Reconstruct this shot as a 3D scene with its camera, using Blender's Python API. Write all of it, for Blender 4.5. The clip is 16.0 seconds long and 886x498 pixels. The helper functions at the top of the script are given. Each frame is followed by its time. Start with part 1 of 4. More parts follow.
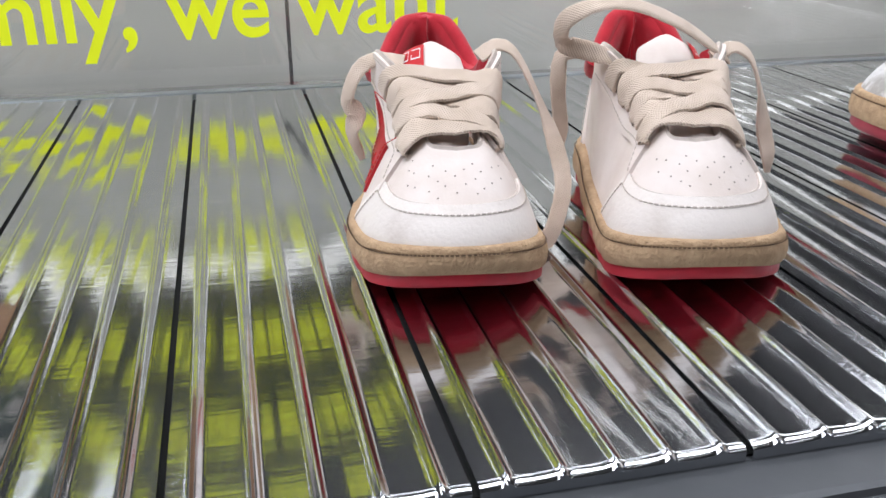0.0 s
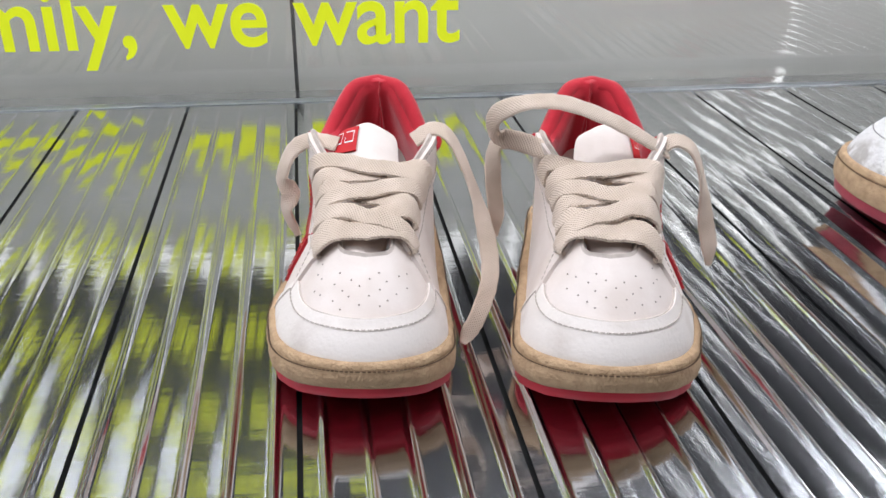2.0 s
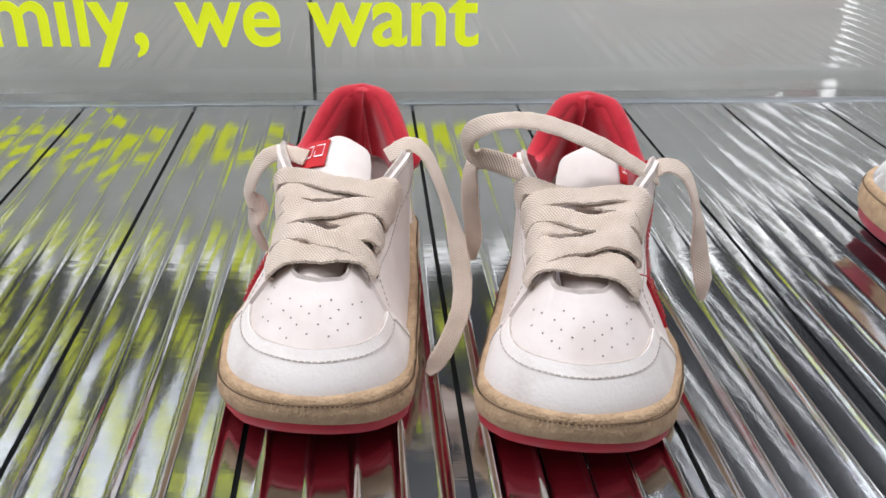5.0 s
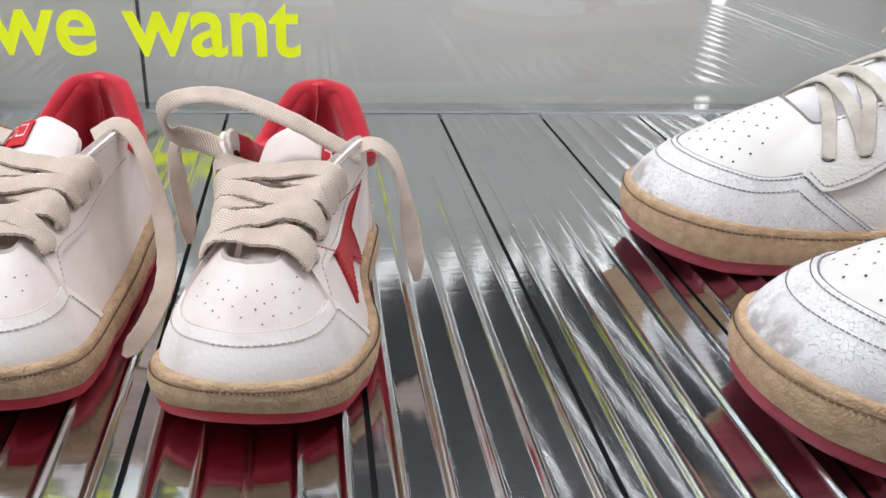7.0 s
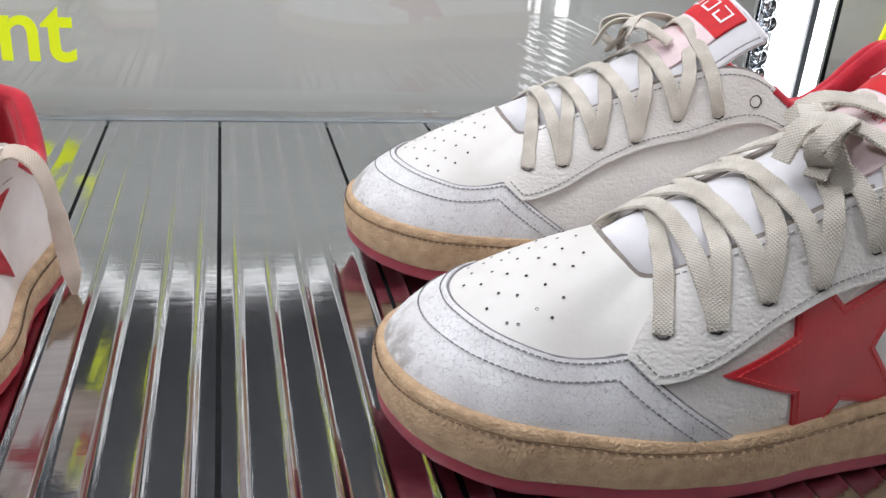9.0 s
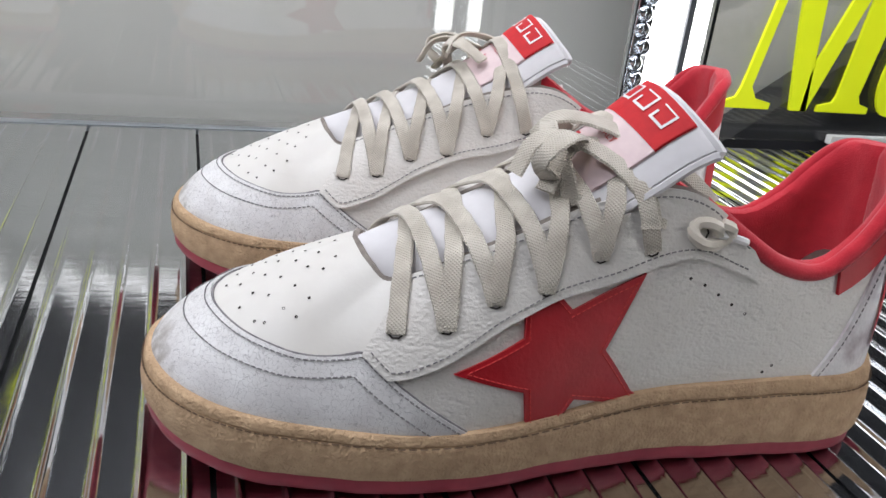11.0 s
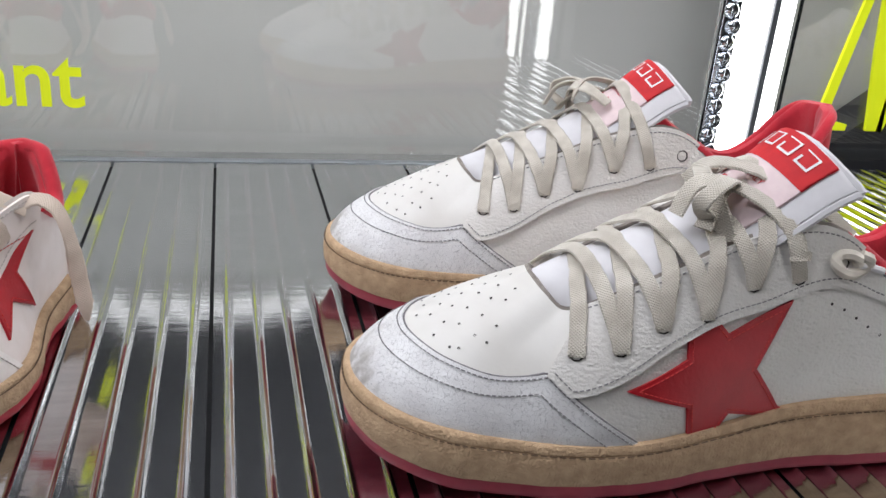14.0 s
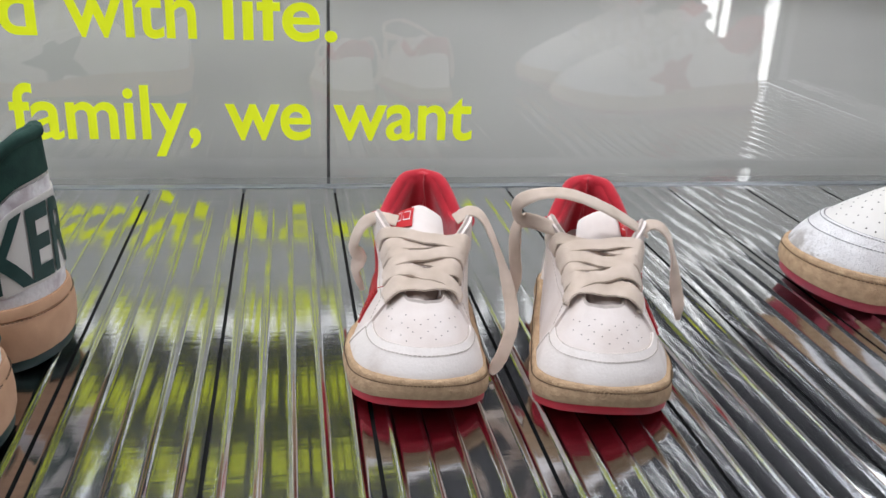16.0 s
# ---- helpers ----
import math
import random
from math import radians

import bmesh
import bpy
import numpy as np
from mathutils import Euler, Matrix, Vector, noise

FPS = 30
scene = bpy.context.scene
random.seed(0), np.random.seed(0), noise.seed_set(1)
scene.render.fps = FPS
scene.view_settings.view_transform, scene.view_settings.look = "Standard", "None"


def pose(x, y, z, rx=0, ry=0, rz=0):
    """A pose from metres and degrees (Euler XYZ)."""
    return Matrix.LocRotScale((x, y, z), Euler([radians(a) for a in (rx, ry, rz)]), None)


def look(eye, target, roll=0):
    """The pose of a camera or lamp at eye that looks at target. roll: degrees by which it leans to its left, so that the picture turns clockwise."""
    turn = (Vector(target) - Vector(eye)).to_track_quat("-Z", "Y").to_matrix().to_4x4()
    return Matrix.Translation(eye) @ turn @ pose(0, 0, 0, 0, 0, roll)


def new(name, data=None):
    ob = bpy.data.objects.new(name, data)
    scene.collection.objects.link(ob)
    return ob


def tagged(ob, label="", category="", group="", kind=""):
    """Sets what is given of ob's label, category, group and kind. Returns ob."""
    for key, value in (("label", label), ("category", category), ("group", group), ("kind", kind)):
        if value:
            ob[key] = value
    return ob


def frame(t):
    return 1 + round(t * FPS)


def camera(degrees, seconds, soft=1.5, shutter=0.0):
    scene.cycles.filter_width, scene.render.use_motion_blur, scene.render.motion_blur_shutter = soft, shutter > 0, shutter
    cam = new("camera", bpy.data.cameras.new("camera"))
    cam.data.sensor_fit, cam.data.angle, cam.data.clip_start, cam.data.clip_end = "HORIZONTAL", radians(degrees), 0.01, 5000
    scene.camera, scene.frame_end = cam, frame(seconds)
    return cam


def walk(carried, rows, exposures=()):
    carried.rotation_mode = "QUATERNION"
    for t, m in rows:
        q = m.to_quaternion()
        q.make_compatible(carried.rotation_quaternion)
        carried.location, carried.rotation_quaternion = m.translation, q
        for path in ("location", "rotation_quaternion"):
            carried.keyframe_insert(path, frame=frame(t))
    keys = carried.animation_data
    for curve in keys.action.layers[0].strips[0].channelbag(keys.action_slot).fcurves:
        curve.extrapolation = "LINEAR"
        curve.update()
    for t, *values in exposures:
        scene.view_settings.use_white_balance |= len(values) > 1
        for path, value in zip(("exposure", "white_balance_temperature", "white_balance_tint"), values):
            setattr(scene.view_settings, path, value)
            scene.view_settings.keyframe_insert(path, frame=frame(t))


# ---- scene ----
cam = camera(54.0, 16.0)
PATH = [
    (0, (-0.1357, -0.7344, 0.1500), (-0.0263, -0.2869, -0.0443), 0.10),
    (0.5, (-0.1114, -0.7279, 0.1734), (-0.0055, -0.2813, -0.0249), 0.96),
    (1, (-0.1001, -0.7275, 0.1912), (-0.0035, -0.2822, -0.0146), 1.00),
    (1.5, (-0.0857, -0.7262, 0.2034), (-0.0013, -0.2838, -0.0138), 0.97),
    (2, (-0.0713, -0.7203, 0.2122), (-0.0002, -0.2810, -0.0157), 0.94),
    (2.5, (-0.0638, -0.7164, 0.2201), (-0.0044, -0.2815, -0.0194), 0.98),
    (3, (-0.0530, -0.7052, 0.2208), (-0.0034, -0.2740, -0.0275), 0.88),
    (5.5, (-0.0177, -0.6984, 0.2051), (0.0231, -0.2531, -0.0187), 1.23),
    (6, (0.0141, -0.7040, 0.1935), (0.0609, -0.2561, -0.0238), 1.53),
    (6.5, (0.0395, -0.7109, 0.1911), (0.1005, -0.2618, -0.0199), 2.18),
    (7, (0.0646, -0.7180, 0.1911), (0.1371, -0.2690, -0.0167), 2.56),
    (7.5, (0.0951, -0.7205, 0.1887), (0.1808, -0.2729, -0.0169), 2.74),
    (8, (0.1201, -0.7253, 0.1905), (0.2177, -0.2795, -0.0139), 3.28),
    (8.5, (0.1467, -0.7285, 0.1936), (0.2555, -0.2845, -0.0091), 3.94),
    (9, (0.1709, -0.7328, 0.1958), (0.2885, -0.2903, -0.0052), 4.49),
    (9.5, (0.1868, -0.7365, 0.1991), (0.3116, -0.2960, -0.0017), 4.87),
    (10, (0.2077, -0.7442, 0.2022), (0.3374, -0.3037, 0.0042), 5.47),
    (12.5, (0.2476, -0.7898, 0.2124), (0.4013, -0.3524, 0.0252), 8.20),
    (13, (0.2442, -0.7907, 0.2163), (0.3927, -0.3519, 0.0281), 7.73),
    (13.5, (0.2277, -0.7983, 0.2185), (0.3645, -0.3547, 0.0326), 6.65),
    (14, (0.1729, -0.7893, 0.2245), (0.2934, -0.3411, 0.0387), 4.93),
    (14.5, (0.1005, -0.7871, 0.2294), (0.2123, -0.3370, 0.0426), 4.11),
    (15, (0.0243, -0.7962, 0.2306), (0.1247, -0.3441, 0.0423), 3.51),
    (15.5, (-0.0578, -0.8095, 0.2347), (0.0335, -0.3548, 0.0479), 3.49),
    (16, (-0.1212, -0.8295, 0.2491), (-0.0360, -0.3720, 0.0663), 2.83),
]
walk(cam, [(t, look(eye, target, roll)) for t, eye, target, roll in PATH],
     [(0.0, 0.09), (2.5, 0.05), (8.5, 0.07), (10.0, -0.08), (16.0, -0.08)])


# ---- world and light ----
world = bpy.data.worlds.new("world")
scene.world = world
world.use_nodes = True
world.node_tree.nodes["Background"].inputs[0].default_value = (0.8, 0.82, 0.85, 1)
world.node_tree.nodes["Background"].inputs[1].default_value = 0.05


def area_light(name, at, aim, w, h, power, col=(1, 0.97, 0.94)):
    d = bpy.data.lights.new(name, "AREA")
    d.shape, d.size, d.size_y, d.energy, d.color = "RECTANGLE", w, h, power, col
    ob = new(name, d)
    ob.matrix_world = look(at, aim)
    return ob


area_light("ceiling_light_shelf", (-0.10, -0.40, 1.25), (-0.10, -0.20, 0.1), 2.6, 0.30, 21.5, (0.90, 0.93, 1.0))
area_light("ceiling_light_aisle", (-1.20, -1.20, 1.8), (0.05, -0.5, 0), 1.8, 0.5, 22.5, (0.895, 0.93, 1.0))


# ---- materials ----
def shader(name, col, col2=None, rough=0.5, metal=0.0, scale=60.0, bump=0.0, bump_scale=400.0, stretch=(1, 1, 1),
           cracks=0.0, crack_scale=250.0, crack_col=None, coat=0.0, sheen=0.0, detail=6.0, contrast=(0.35, 0.65),
           rough_var=0.0, bump_dist=0.0006, transmission=0.0, ior=1.45, grain=0.0, grain_scale=700.0, crack_width=0.07):
    m = bpy.data.materials.new(name)
    m.use_nodes = True
    nt = m.node_tree
    n, l = nt.nodes, nt.links
    b = n["Principled BSDF"]
    b.inputs["Base Color"].default_value = (*col, 1)
    b.inputs["Roughness"].default_value = rough
    b.inputs["Metallic"].default_value = metal
    b.inputs["IOR"].default_value = ior
    b.inputs["Coat Weight"].default_value = coat
    b.inputs["Sheen Weight"].default_value = sheen
    b.inputs["Transmission Weight"].default_value = transmission
    tc = n.new("ShaderNodeTexCoord")
    mp = n.new("ShaderNodeMapping")
    mp.inputs["Scale"].default_value = stretch
    l.new(tc.outputs["Object"], mp.inputs["Vector"])
    out = None
    if col2:
        t = n.new("ShaderNodeTexNoise")
        t.inputs["Scale"].default_value, t.inputs["Detail"].default_value = scale, detail
        l.new(mp.outputs[0], t.inputs["Vector"])
        r = n.new("ShaderNodeMapRange")
        r.inputs["From Min"].default_value, r.inputs["From Max"].default_value = contrast
        l.new(t.outputs["Fac"], r.inputs["Value"])
        x = n.new("ShaderNodeMix")
        x.data_type = "RGBA"
        x.inputs["A"].default_value, x.inputs["B"].default_value = (*col, 1), (*col2, 1)
        l.new(r.outputs[0], x.inputs["Factor"])
        out = x.outputs["Result"]
        if rough_var:
            q = n.new("ShaderNodeMapRange")
            q.inputs["To Min"].default_value, q.inputs["To Max"].default_value = rough - rough_var, rough + rough_var
            l.new(t.outputs["Fac"], q.inputs["Value"])
            l.new(q.outputs[0], b.inputs["Roughness"])
    height = None
    if bump:
        t2 = n.new("ShaderNodeTexNoise")
        t2.inputs["Scale"].default_value, t2.inputs["Detail"].default_value = bump_scale, 4.0
        l.new(mp.outputs[0], t2.inputs["Vector"])
        height = t2.outputs["Fac"]
    if cracks:
        warp = n.new("ShaderNodeTexNoise")
        warp.inputs["Scale"].default_value = crack_scale * 0.6
        l.new(mp.outputs[0], warp.inputs["Vector"])
        mixv = n.new("ShaderNodeMix")
        mixv.data_type = "VECTOR"
        mixv.inputs["Factor"].default_value = 0.006
        l.new(mp.outputs[0], mixv.inputs["A"])
        l.new(warp.outputs["Color"], mixv.inputs["B"])
        v = n.new("ShaderNodeTexVoronoi")
        v.feature = "DISTANCE_TO_EDGE"
        v.inputs["Scale"].default_value = crack_scale
        l.new(mixv.outputs["Result"], v.inputs["Vector"])
        r2 = n.new("ShaderNodeMapRange")
        r2.inputs["From Min"].default_value, r2.inputs["From Max"].default_value = 0.0, crack_width
        l.new(v.outputs["Distance"], r2.inputs["Value"])
        if crack_col:
            x2 = n.new("ShaderNodeMix")
            x2.data_type = "RGBA"
            x2.inputs["A"].default_value = (*crack_col, 1)
            if out:
                l.new(out, x2.inputs["B"])
            else:
                x2.inputs["B"].default_value = (*col, 1)
            l.new(r2.outputs[0], x2.inputs["Factor"])
            out = x2.outputs["Result"]
        if height:
            ad = n.new("ShaderNodeMath")
            ad.operation = "MULTIPLY_ADD"
            l.new(r2.outputs[0], ad.inputs[0])
            ad.inputs[1].default_value = cracks
            l.new(height, ad.inputs[2])
            height = ad.outputs[0]
        else:
            height = r2.outputs[0]
    if grain:
        # rounded pebbles, flattened here and there, with soft creases across them
        peb = n.new("ShaderNodeTexVoronoi")
        peb.feature = "SMOOTH_F1"
        peb.inputs["Scale"].default_value = grain_scale
        squash = n.new("ShaderNodeMapping")
        squash.inputs["Scale"].default_value = (0.75, 1.0, 1.25)
        l.new(mp.outputs[0], squash.inputs["Vector"])
        l.new(squash.outputs[0], peb.inputs["Vector"])
        fold = n.new("ShaderNodeTexNoise")
        fold.inputs["Scale"].default_value, fold.inputs["Detail"].default_value, fold.inputs["Distortion"].default_value = 130.0, 5.0, 1.2
        l.new(squash.outputs[0], fold.inputs["Vector"])
        amount = n.new("ShaderNodeMapRange")
        amount.inputs["From Min"].default_value, amount.inputs["From Max"].default_value = 0.35, 0.62
        amount.inputs["To Min"].default_value, amount.inputs["To Max"].default_value = -0.2 * grain, -1.7 * grain
        l.new(fold.outputs["Fac"], amount.inputs["Value"])
        pm = n.new("ShaderNodeMath")
        pm.operation = "MULTIPLY"
        l.new(peb.outputs["Distance"], pm.inputs[0])
        l.new(amount.outputs[0], pm.inputs[1])
        pf_ = n.new("ShaderNodeMath")
        pf_.operation = "MULTIPLY_ADD"
        l.new(fold.outputs["Fac"], pf_.inputs[0])
        pf_.inputs[1].default_value = 1.0 * grain
        l.new(pm.outputs[0], pf_.inputs[2])
        if height is not None:
            pa_ = n.new("ShaderNodeMath")
            l.new(height, pa_.inputs[0])
            l.new(pf_.outputs[0], pa_.inputs[1])
            height = pa_.outputs[0]
        else:
            height = pf_.outputs[0]
    if height is not None:
        bp = n.new("ShaderNodeBump")
        bp.inputs["Strength"].default_value = bump or 0.5
        bp.inputs["Distance"].default_value = bump_dist
        l.new(height, bp.inputs["Height"])
        l.new(bp.outputs[0], b.inputs["Normal"])
    if out:
        l.new(out, b.inputs["Base Color"])
    return m


def scuff(m, col, reach):
    """Dark rubbed patches in the leather near the toe's tip, with a noisy outline."""
    nt = m.node_tree
    n, l = nt.nodes, nt.links
    b = n["Principled BSDF"]
    old = b.inputs["Base Color"].links[0].from_socket
    tc = n.new("ShaderNodeTexCoord")
    sep = n.new("ShaderNodeSeparateXYZ")
    l.new(tc.outputs["Object"], sep.inputs[0])
    near = n.new("ShaderNodeMapRange")
    near.inputs["From Min"].default_value, near.inputs["From Max"].default_value = reach, 0.004
    l.new(sep.outputs["X"], near.inputs["Value"])
    t = n.new("ShaderNodeTexNoise")
    t.inputs["Scale"].default_value, t.inputs["Detail"].default_value = 140.0, 8.0
    l.new(tc.outputs["Object"], t.inputs["Vector"])
    mul = n.new("ShaderNodeMath")
    mul.operation = "MULTIPLY"
    l.new(near.outputs[0], mul.inputs[0])
    l.new(t.outputs["Fac"], mul.inputs[1])
    cut = n.new("ShaderNodeMapRange")
    cut.inputs["From Min"].default_value, cut.inputs["From Max"].default_value = 0.34, 0.52
    l.new(mul.outputs[0], cut.inputs["Value"])
    x = n.new("ShaderNodeMix")
    x.data_type = "RGBA"
    x.inputs["B"].default_value = (*col, 1)
    l.new(old, x.inputs["A"])
    l.new(cut.outputs[0], x.inputs["Factor"])
    l.new(x.outputs["Result"], b.inputs["Base Color"])


def glow(name, col, power):
    m = bpy.data.materials.new(name)
    m.use_nodes = True
    b = m.node_tree.nodes["Principled BSDF"]
    b.inputs["Base Color"].default_value = (*col, 1)
    b.inputs["Emission Color"].default_value = (*col, 1)
    b.inputs["Emission Strength"].default_value = power
    return m


def weave(name, col, col2):
    m = shader(name, col, col2, 0.9, scale=90, sheen=0.3)
    nt = m.node_tree
    n, l = nt.nodes, nt.links
    uv = n.new("ShaderNodeTexCoord")
    waves = []
    for turn in (0.7, -0.7):
        mp = n.new("ShaderNodeMapping")
        mp.inputs["Rotation"].default_value = (0, 0, turn)
        l.new(uv.outputs["UV"], mp.inputs["Vector"])
        w = n.new("ShaderNodeTexWave")
        w.inputs["Scale"].default_value, w.inputs["Distortion"].default_value = 320.0, 2.0
        l.new(mp.outputs[0], w.inputs["Vector"])
        waves.append(w)
    add = n.new("ShaderNodeMath")
    add.operation = "MULTIPLY"
    l.new(waves[0].outputs["Fac"], add.inputs[0])
    l.new(waves[1].outputs["Fac"], add.inputs[1])
    bp = n.new("ShaderNodeBump")
    bp.inputs["Strength"].default_value, bp.inputs["Distance"].default_value = 0.7, 0.0005
    l.new(add.outputs[0], bp.inputs["Height"])
    l.new(bp.outputs[0], n["Principled BSDF"].inputs["Normal"])
    return m


M = {}
M["leather"] = shader("grained_white_leather", (0.76, 0.725, 0.69), (0.70, 0.66, 0.62), 0.43, scale=35, bump=0.55, bump_scale=900, coat=0.05, bump_dist=0.0006, grain=0.9, grain_scale=620)
M["smooth"] = shader("smooth_white_leather", (0.71, 0.68, 0.645), (0.65, 0.615, 0.575), 0.42, scale=30, bump=0.12, bump_scale=500)
M["cracked"] = shader("cracked_white_leather", (0.80, 0.785, 0.785), (0.69, 0.665, 0.665), 0.45, scale=60, bump=0.5, bump_scale=420,
                      cracks=0.7, crack_scale=430, crack_col=(0.48, 0.455, 0.46), bump_dist=0.0007, crack_width=0.045)
scuff(M["cracked"], (0.42, 0.39, 0.37), 0.026)
M["worn_counter"] = shader("rubbed_lilac_grey_leather", (0.76, 0.73, 0.735), (0.47, 0.40, 0.425), 0.55, scale=75, bump=0.8, bump_scale=300, detail=9, contrast=(0.46, 0.66), bump_dist=0.0012)
M["kid_leather"] = shader("creamy_kid_leather", (0.82, 0.73, 0.69), (0.74, 0.64, 0.59), 0.48, scale=60, bump=0.15, bump_scale=700)
M["kid_scuffed"] = shader("scuffed_kid_leather", (0.86, 0.79, 0.75), (0.72, 0.64, 0.59), 0.6, scale=55, bump=0.4, bump_scale=600,
                          contrast=(0.5, 0.75))
M["tan"] = shader("tan_suede_rubber", (0.57, 0.39, 0.24), (0.41, 0.27, 0.16), 0.9, scale=190, bump=1.0, bump_scale=750, detail=9, contrast=(0.3, 0.72), bump_dist=0.0012)
M["red_rubber"] = shader("red_rubber", (0.52, 0.018, 0.035), (0.43, 0.014, 0.03), 0.5, scale=80, bump=0.1)
M["rose_rubber"] = shader("dull_red_rubber", (0.36, 0.045, 0.065), (0.28, 0.03, 0.05), 0.5, scale=80, bump=0.1)
M["red_leather"] = shader("red_leather", (0.47, 0.012, 0.022), (0.40, 0.010, 0.018), 0.42, scale=90, bump=0.2, bump_scale=600)
M["red_cloth"] = shader("red_cloth", (0.55, 0.018, 0.035), (0.46, 0.012, 0.027), 0.9, scale=120, bump=0.5, bump_scale=1500, sheen=0.25)
M["worn_edge"] = shader("raw_grey_leather_edge", (0.30, 0.26, 0.23), (0.2, 0.17, 0.15), 0.9, scale=200, bump=0.4)
M["small_hole"] = shader("small_punched_hole", (0.20, 0.15, 0.125), (0.26, 0.20, 0.17), 0.95, scale=300)
M["thread"] = shader("grey_thread", (0.16, 0.15, 0.16), (0.28, 0.26, 0.26), 0.9, scale=300)
M["pale_thread"] = shader("pale_thread", (0.60, 0.52, 0.47), (0.48, 0.41, 0.37), 0.9, scale=300)
M["dark_thread"] = shader("dark_thread", (0.10, 0.06, 0.035), (0.16, 0.10, 0.06), 0.9, scale=300)
M["red_thread"] = shader("red_thread", (0.6, 0.05, 0.05), (0.5, 0.03, 0.03), 0.8, scale=300)
M["hole"] = shader("dark_hole", (0.035, 0.03, 0.028), (0.05, 0.04, 0.035), 0.95, scale=300)
M["lace"] = weave("ecru_cotton_lace", (0.66, 0.60, 0.52), (0.50, 0.445, 0.375))
M["kid_lace"] = weave("cream_cotton_lace", (0.74, 0.60, 0.50), (0.63, 0.50, 0.40))
M["tongue"] = shader("white_tongue_nylon", (0.68, 0.655, 0.67), (0.61, 0.585, 0.60), 0.6, scale=80, bump=0.1)
M["label_red"] = shader("red_woven_label", (0.60, 0.015, 0.02), (0.52, 0.012, 0.018), 0.7, scale=200, bump=0.2, bump_scale=1500)
M["label_pink"] = shader("pale_pink_label", (0.78, 0.62, 0.62), (0.72, 0.56, 0.57), 0.7, scale=200)
M["insole"] = shader("grey_white_insole", (0.5, 0.48, 0.45), (0.4, 0.38, 0.36), 0.85, scale=150, bump=0.3, bump_scale=900)
M["white_ink"] = shader("white_ink", (0.82, 0.80, 0.80), (0.75, 0.72, 0.72), 0.7, scale=300)
M["red_ink"] = shader("red_ink", (0.55, 0.02, 0.03), (0.48, 0.02, 0.03), 0.6, scale=300)
M["green_cloth"] = shader("dark_green_cloth", (0.016, 0.055, 0.042), (0.010, 0.038, 0.03), 0.9, scale=120, bump=0.4, bump_scale=1200)
M["green_rubber"] = shader("dark_green_rubber", (0.02, 0.045, 0.04), (0.012, 0.03, 0.027), 0.5, scale=100)
M["green_ink"] = shader("dark_green_ink", (0.015, 0.05, 0.045), (0.01, 0.04, 0.035), 0.5, scale=100)
M["peach_rubber"] = shader("peach_rubber", (0.56, 0.33, 0.20), (0.47, 0.27, 0.16), 0.7, scale=60, bump=0.2)
M["steel"] = shader("polished_ribbed_steel", (0.66, 0.67, 0.685), (0.58, 0.59, 0.61), 0.105, 1.0, scale=20, bump=0.10, bump_scale=16,
                    stretch=(1, 14, 1), rough_var=0.03)
M["plate"] = shader("flat_polished_steel", (0.62, 0.63, 0.64), (0.55, 0.56, 0.575), 0.06, 1.0, scale=20)
M["seam"] = shader("black_gap", (0.006, 0.006, 0.006), (0.01, 0.01, 0.01), 0.9)
M["ledge"] = shader("grey_painted_metal", (0.10, 0.105, 0.115), (0.075, 0.08, 0.088), 0.4, 0.3, scale=15, bump=0.05)
M["trim"] = shader("brushed_aluminium", (0.42, 0.45, 0.48), (0.35, 0.38, 0.41), 0.3, 0.9, scale=30)
M["wall"] = shader("pale_grey_painted_panel", (0.47, 0.465, 0.43), (0.42, 0.415, 0.385), 0.5, scale=4, bump=0.03, bump_scale=60)
M["joint"] = shader("dark_panel_joint", (0.12, 0.12, 0.115), (0.09, 0.09, 0.09), 0.7)
M["glass"] = shader("clear_glass", (1, 1, 1), rough=0.0, transmission=1.0, ior=1.62)
M["yellow"] = shader("fluorescent_yellow_vinyl", (0.92, 1.0, 0.010), (0.90, 1.0, 0.008), 0.6, scale=10)
M["yellow_edge"] = shader("pale_letter_side", (0.55, 0.58, 0.45), (0.5, 0.52, 0.4), 0.4)
M["led"] = glow("led_tube", (1.0, 1.0, 1.0), 7.0)
M["led_soft"] = glow("soft_led", (1.0, 1.0, 1.0), 1.3)
M["chrome"] = shader("hammered_chrome", (0.62, 0.64, 0.67), (0.5, 0.52, 0.56), 0.12, 1.0, scale=60)
M["white_strip"] = shader("white_lacquered_strip", (0.78, 0.78, 0.76), (0.7, 0.7, 0.69), 0.35, scale=20)
M["black"] = shader("black_lacquer", (0.02, 0.02, 0.022), (0.03, 0.03, 0.033), 0.3, scale=8)
M["room"] = shader("grey_plaster", (0.20, 0.20, 0.20), (0.16, 0.16, 0.16), 0.8, scale=3, bump=0.05, bump_scale=50)
M["floor"] = shader("dark_grey_floor", (0.10, 0.10, 0.105), (0.07, 0.07, 0.075), 0.35, scale=4)


# ---- mesh helpers ----
def mesh_ob(name, verts, faces, material, parent=None, label="", smooth=True, uvs=None):
    me = bpy.data.meshes.new(name)
    me.from_pydata([tuple(v) for v in verts], [], faces)
    if uvs:
        lay = me.uv_layers.new(name="uv")
        for p in me.polygons:
            for li in p.loop_indices:
                lay.data[li].uv = uvs[me.loops[li].vertex_index]
    me.materials.append(material)
    if smooth:
        me.polygons.foreach_set("use_smooth", [True] * len(me.polygons))
        me.set_sharp_from_angle(angle=radians(48))
    ob = new(name, me)
    if parent:
        ob.parent = parent
    if label:
        ob["label"] = label
    return ob


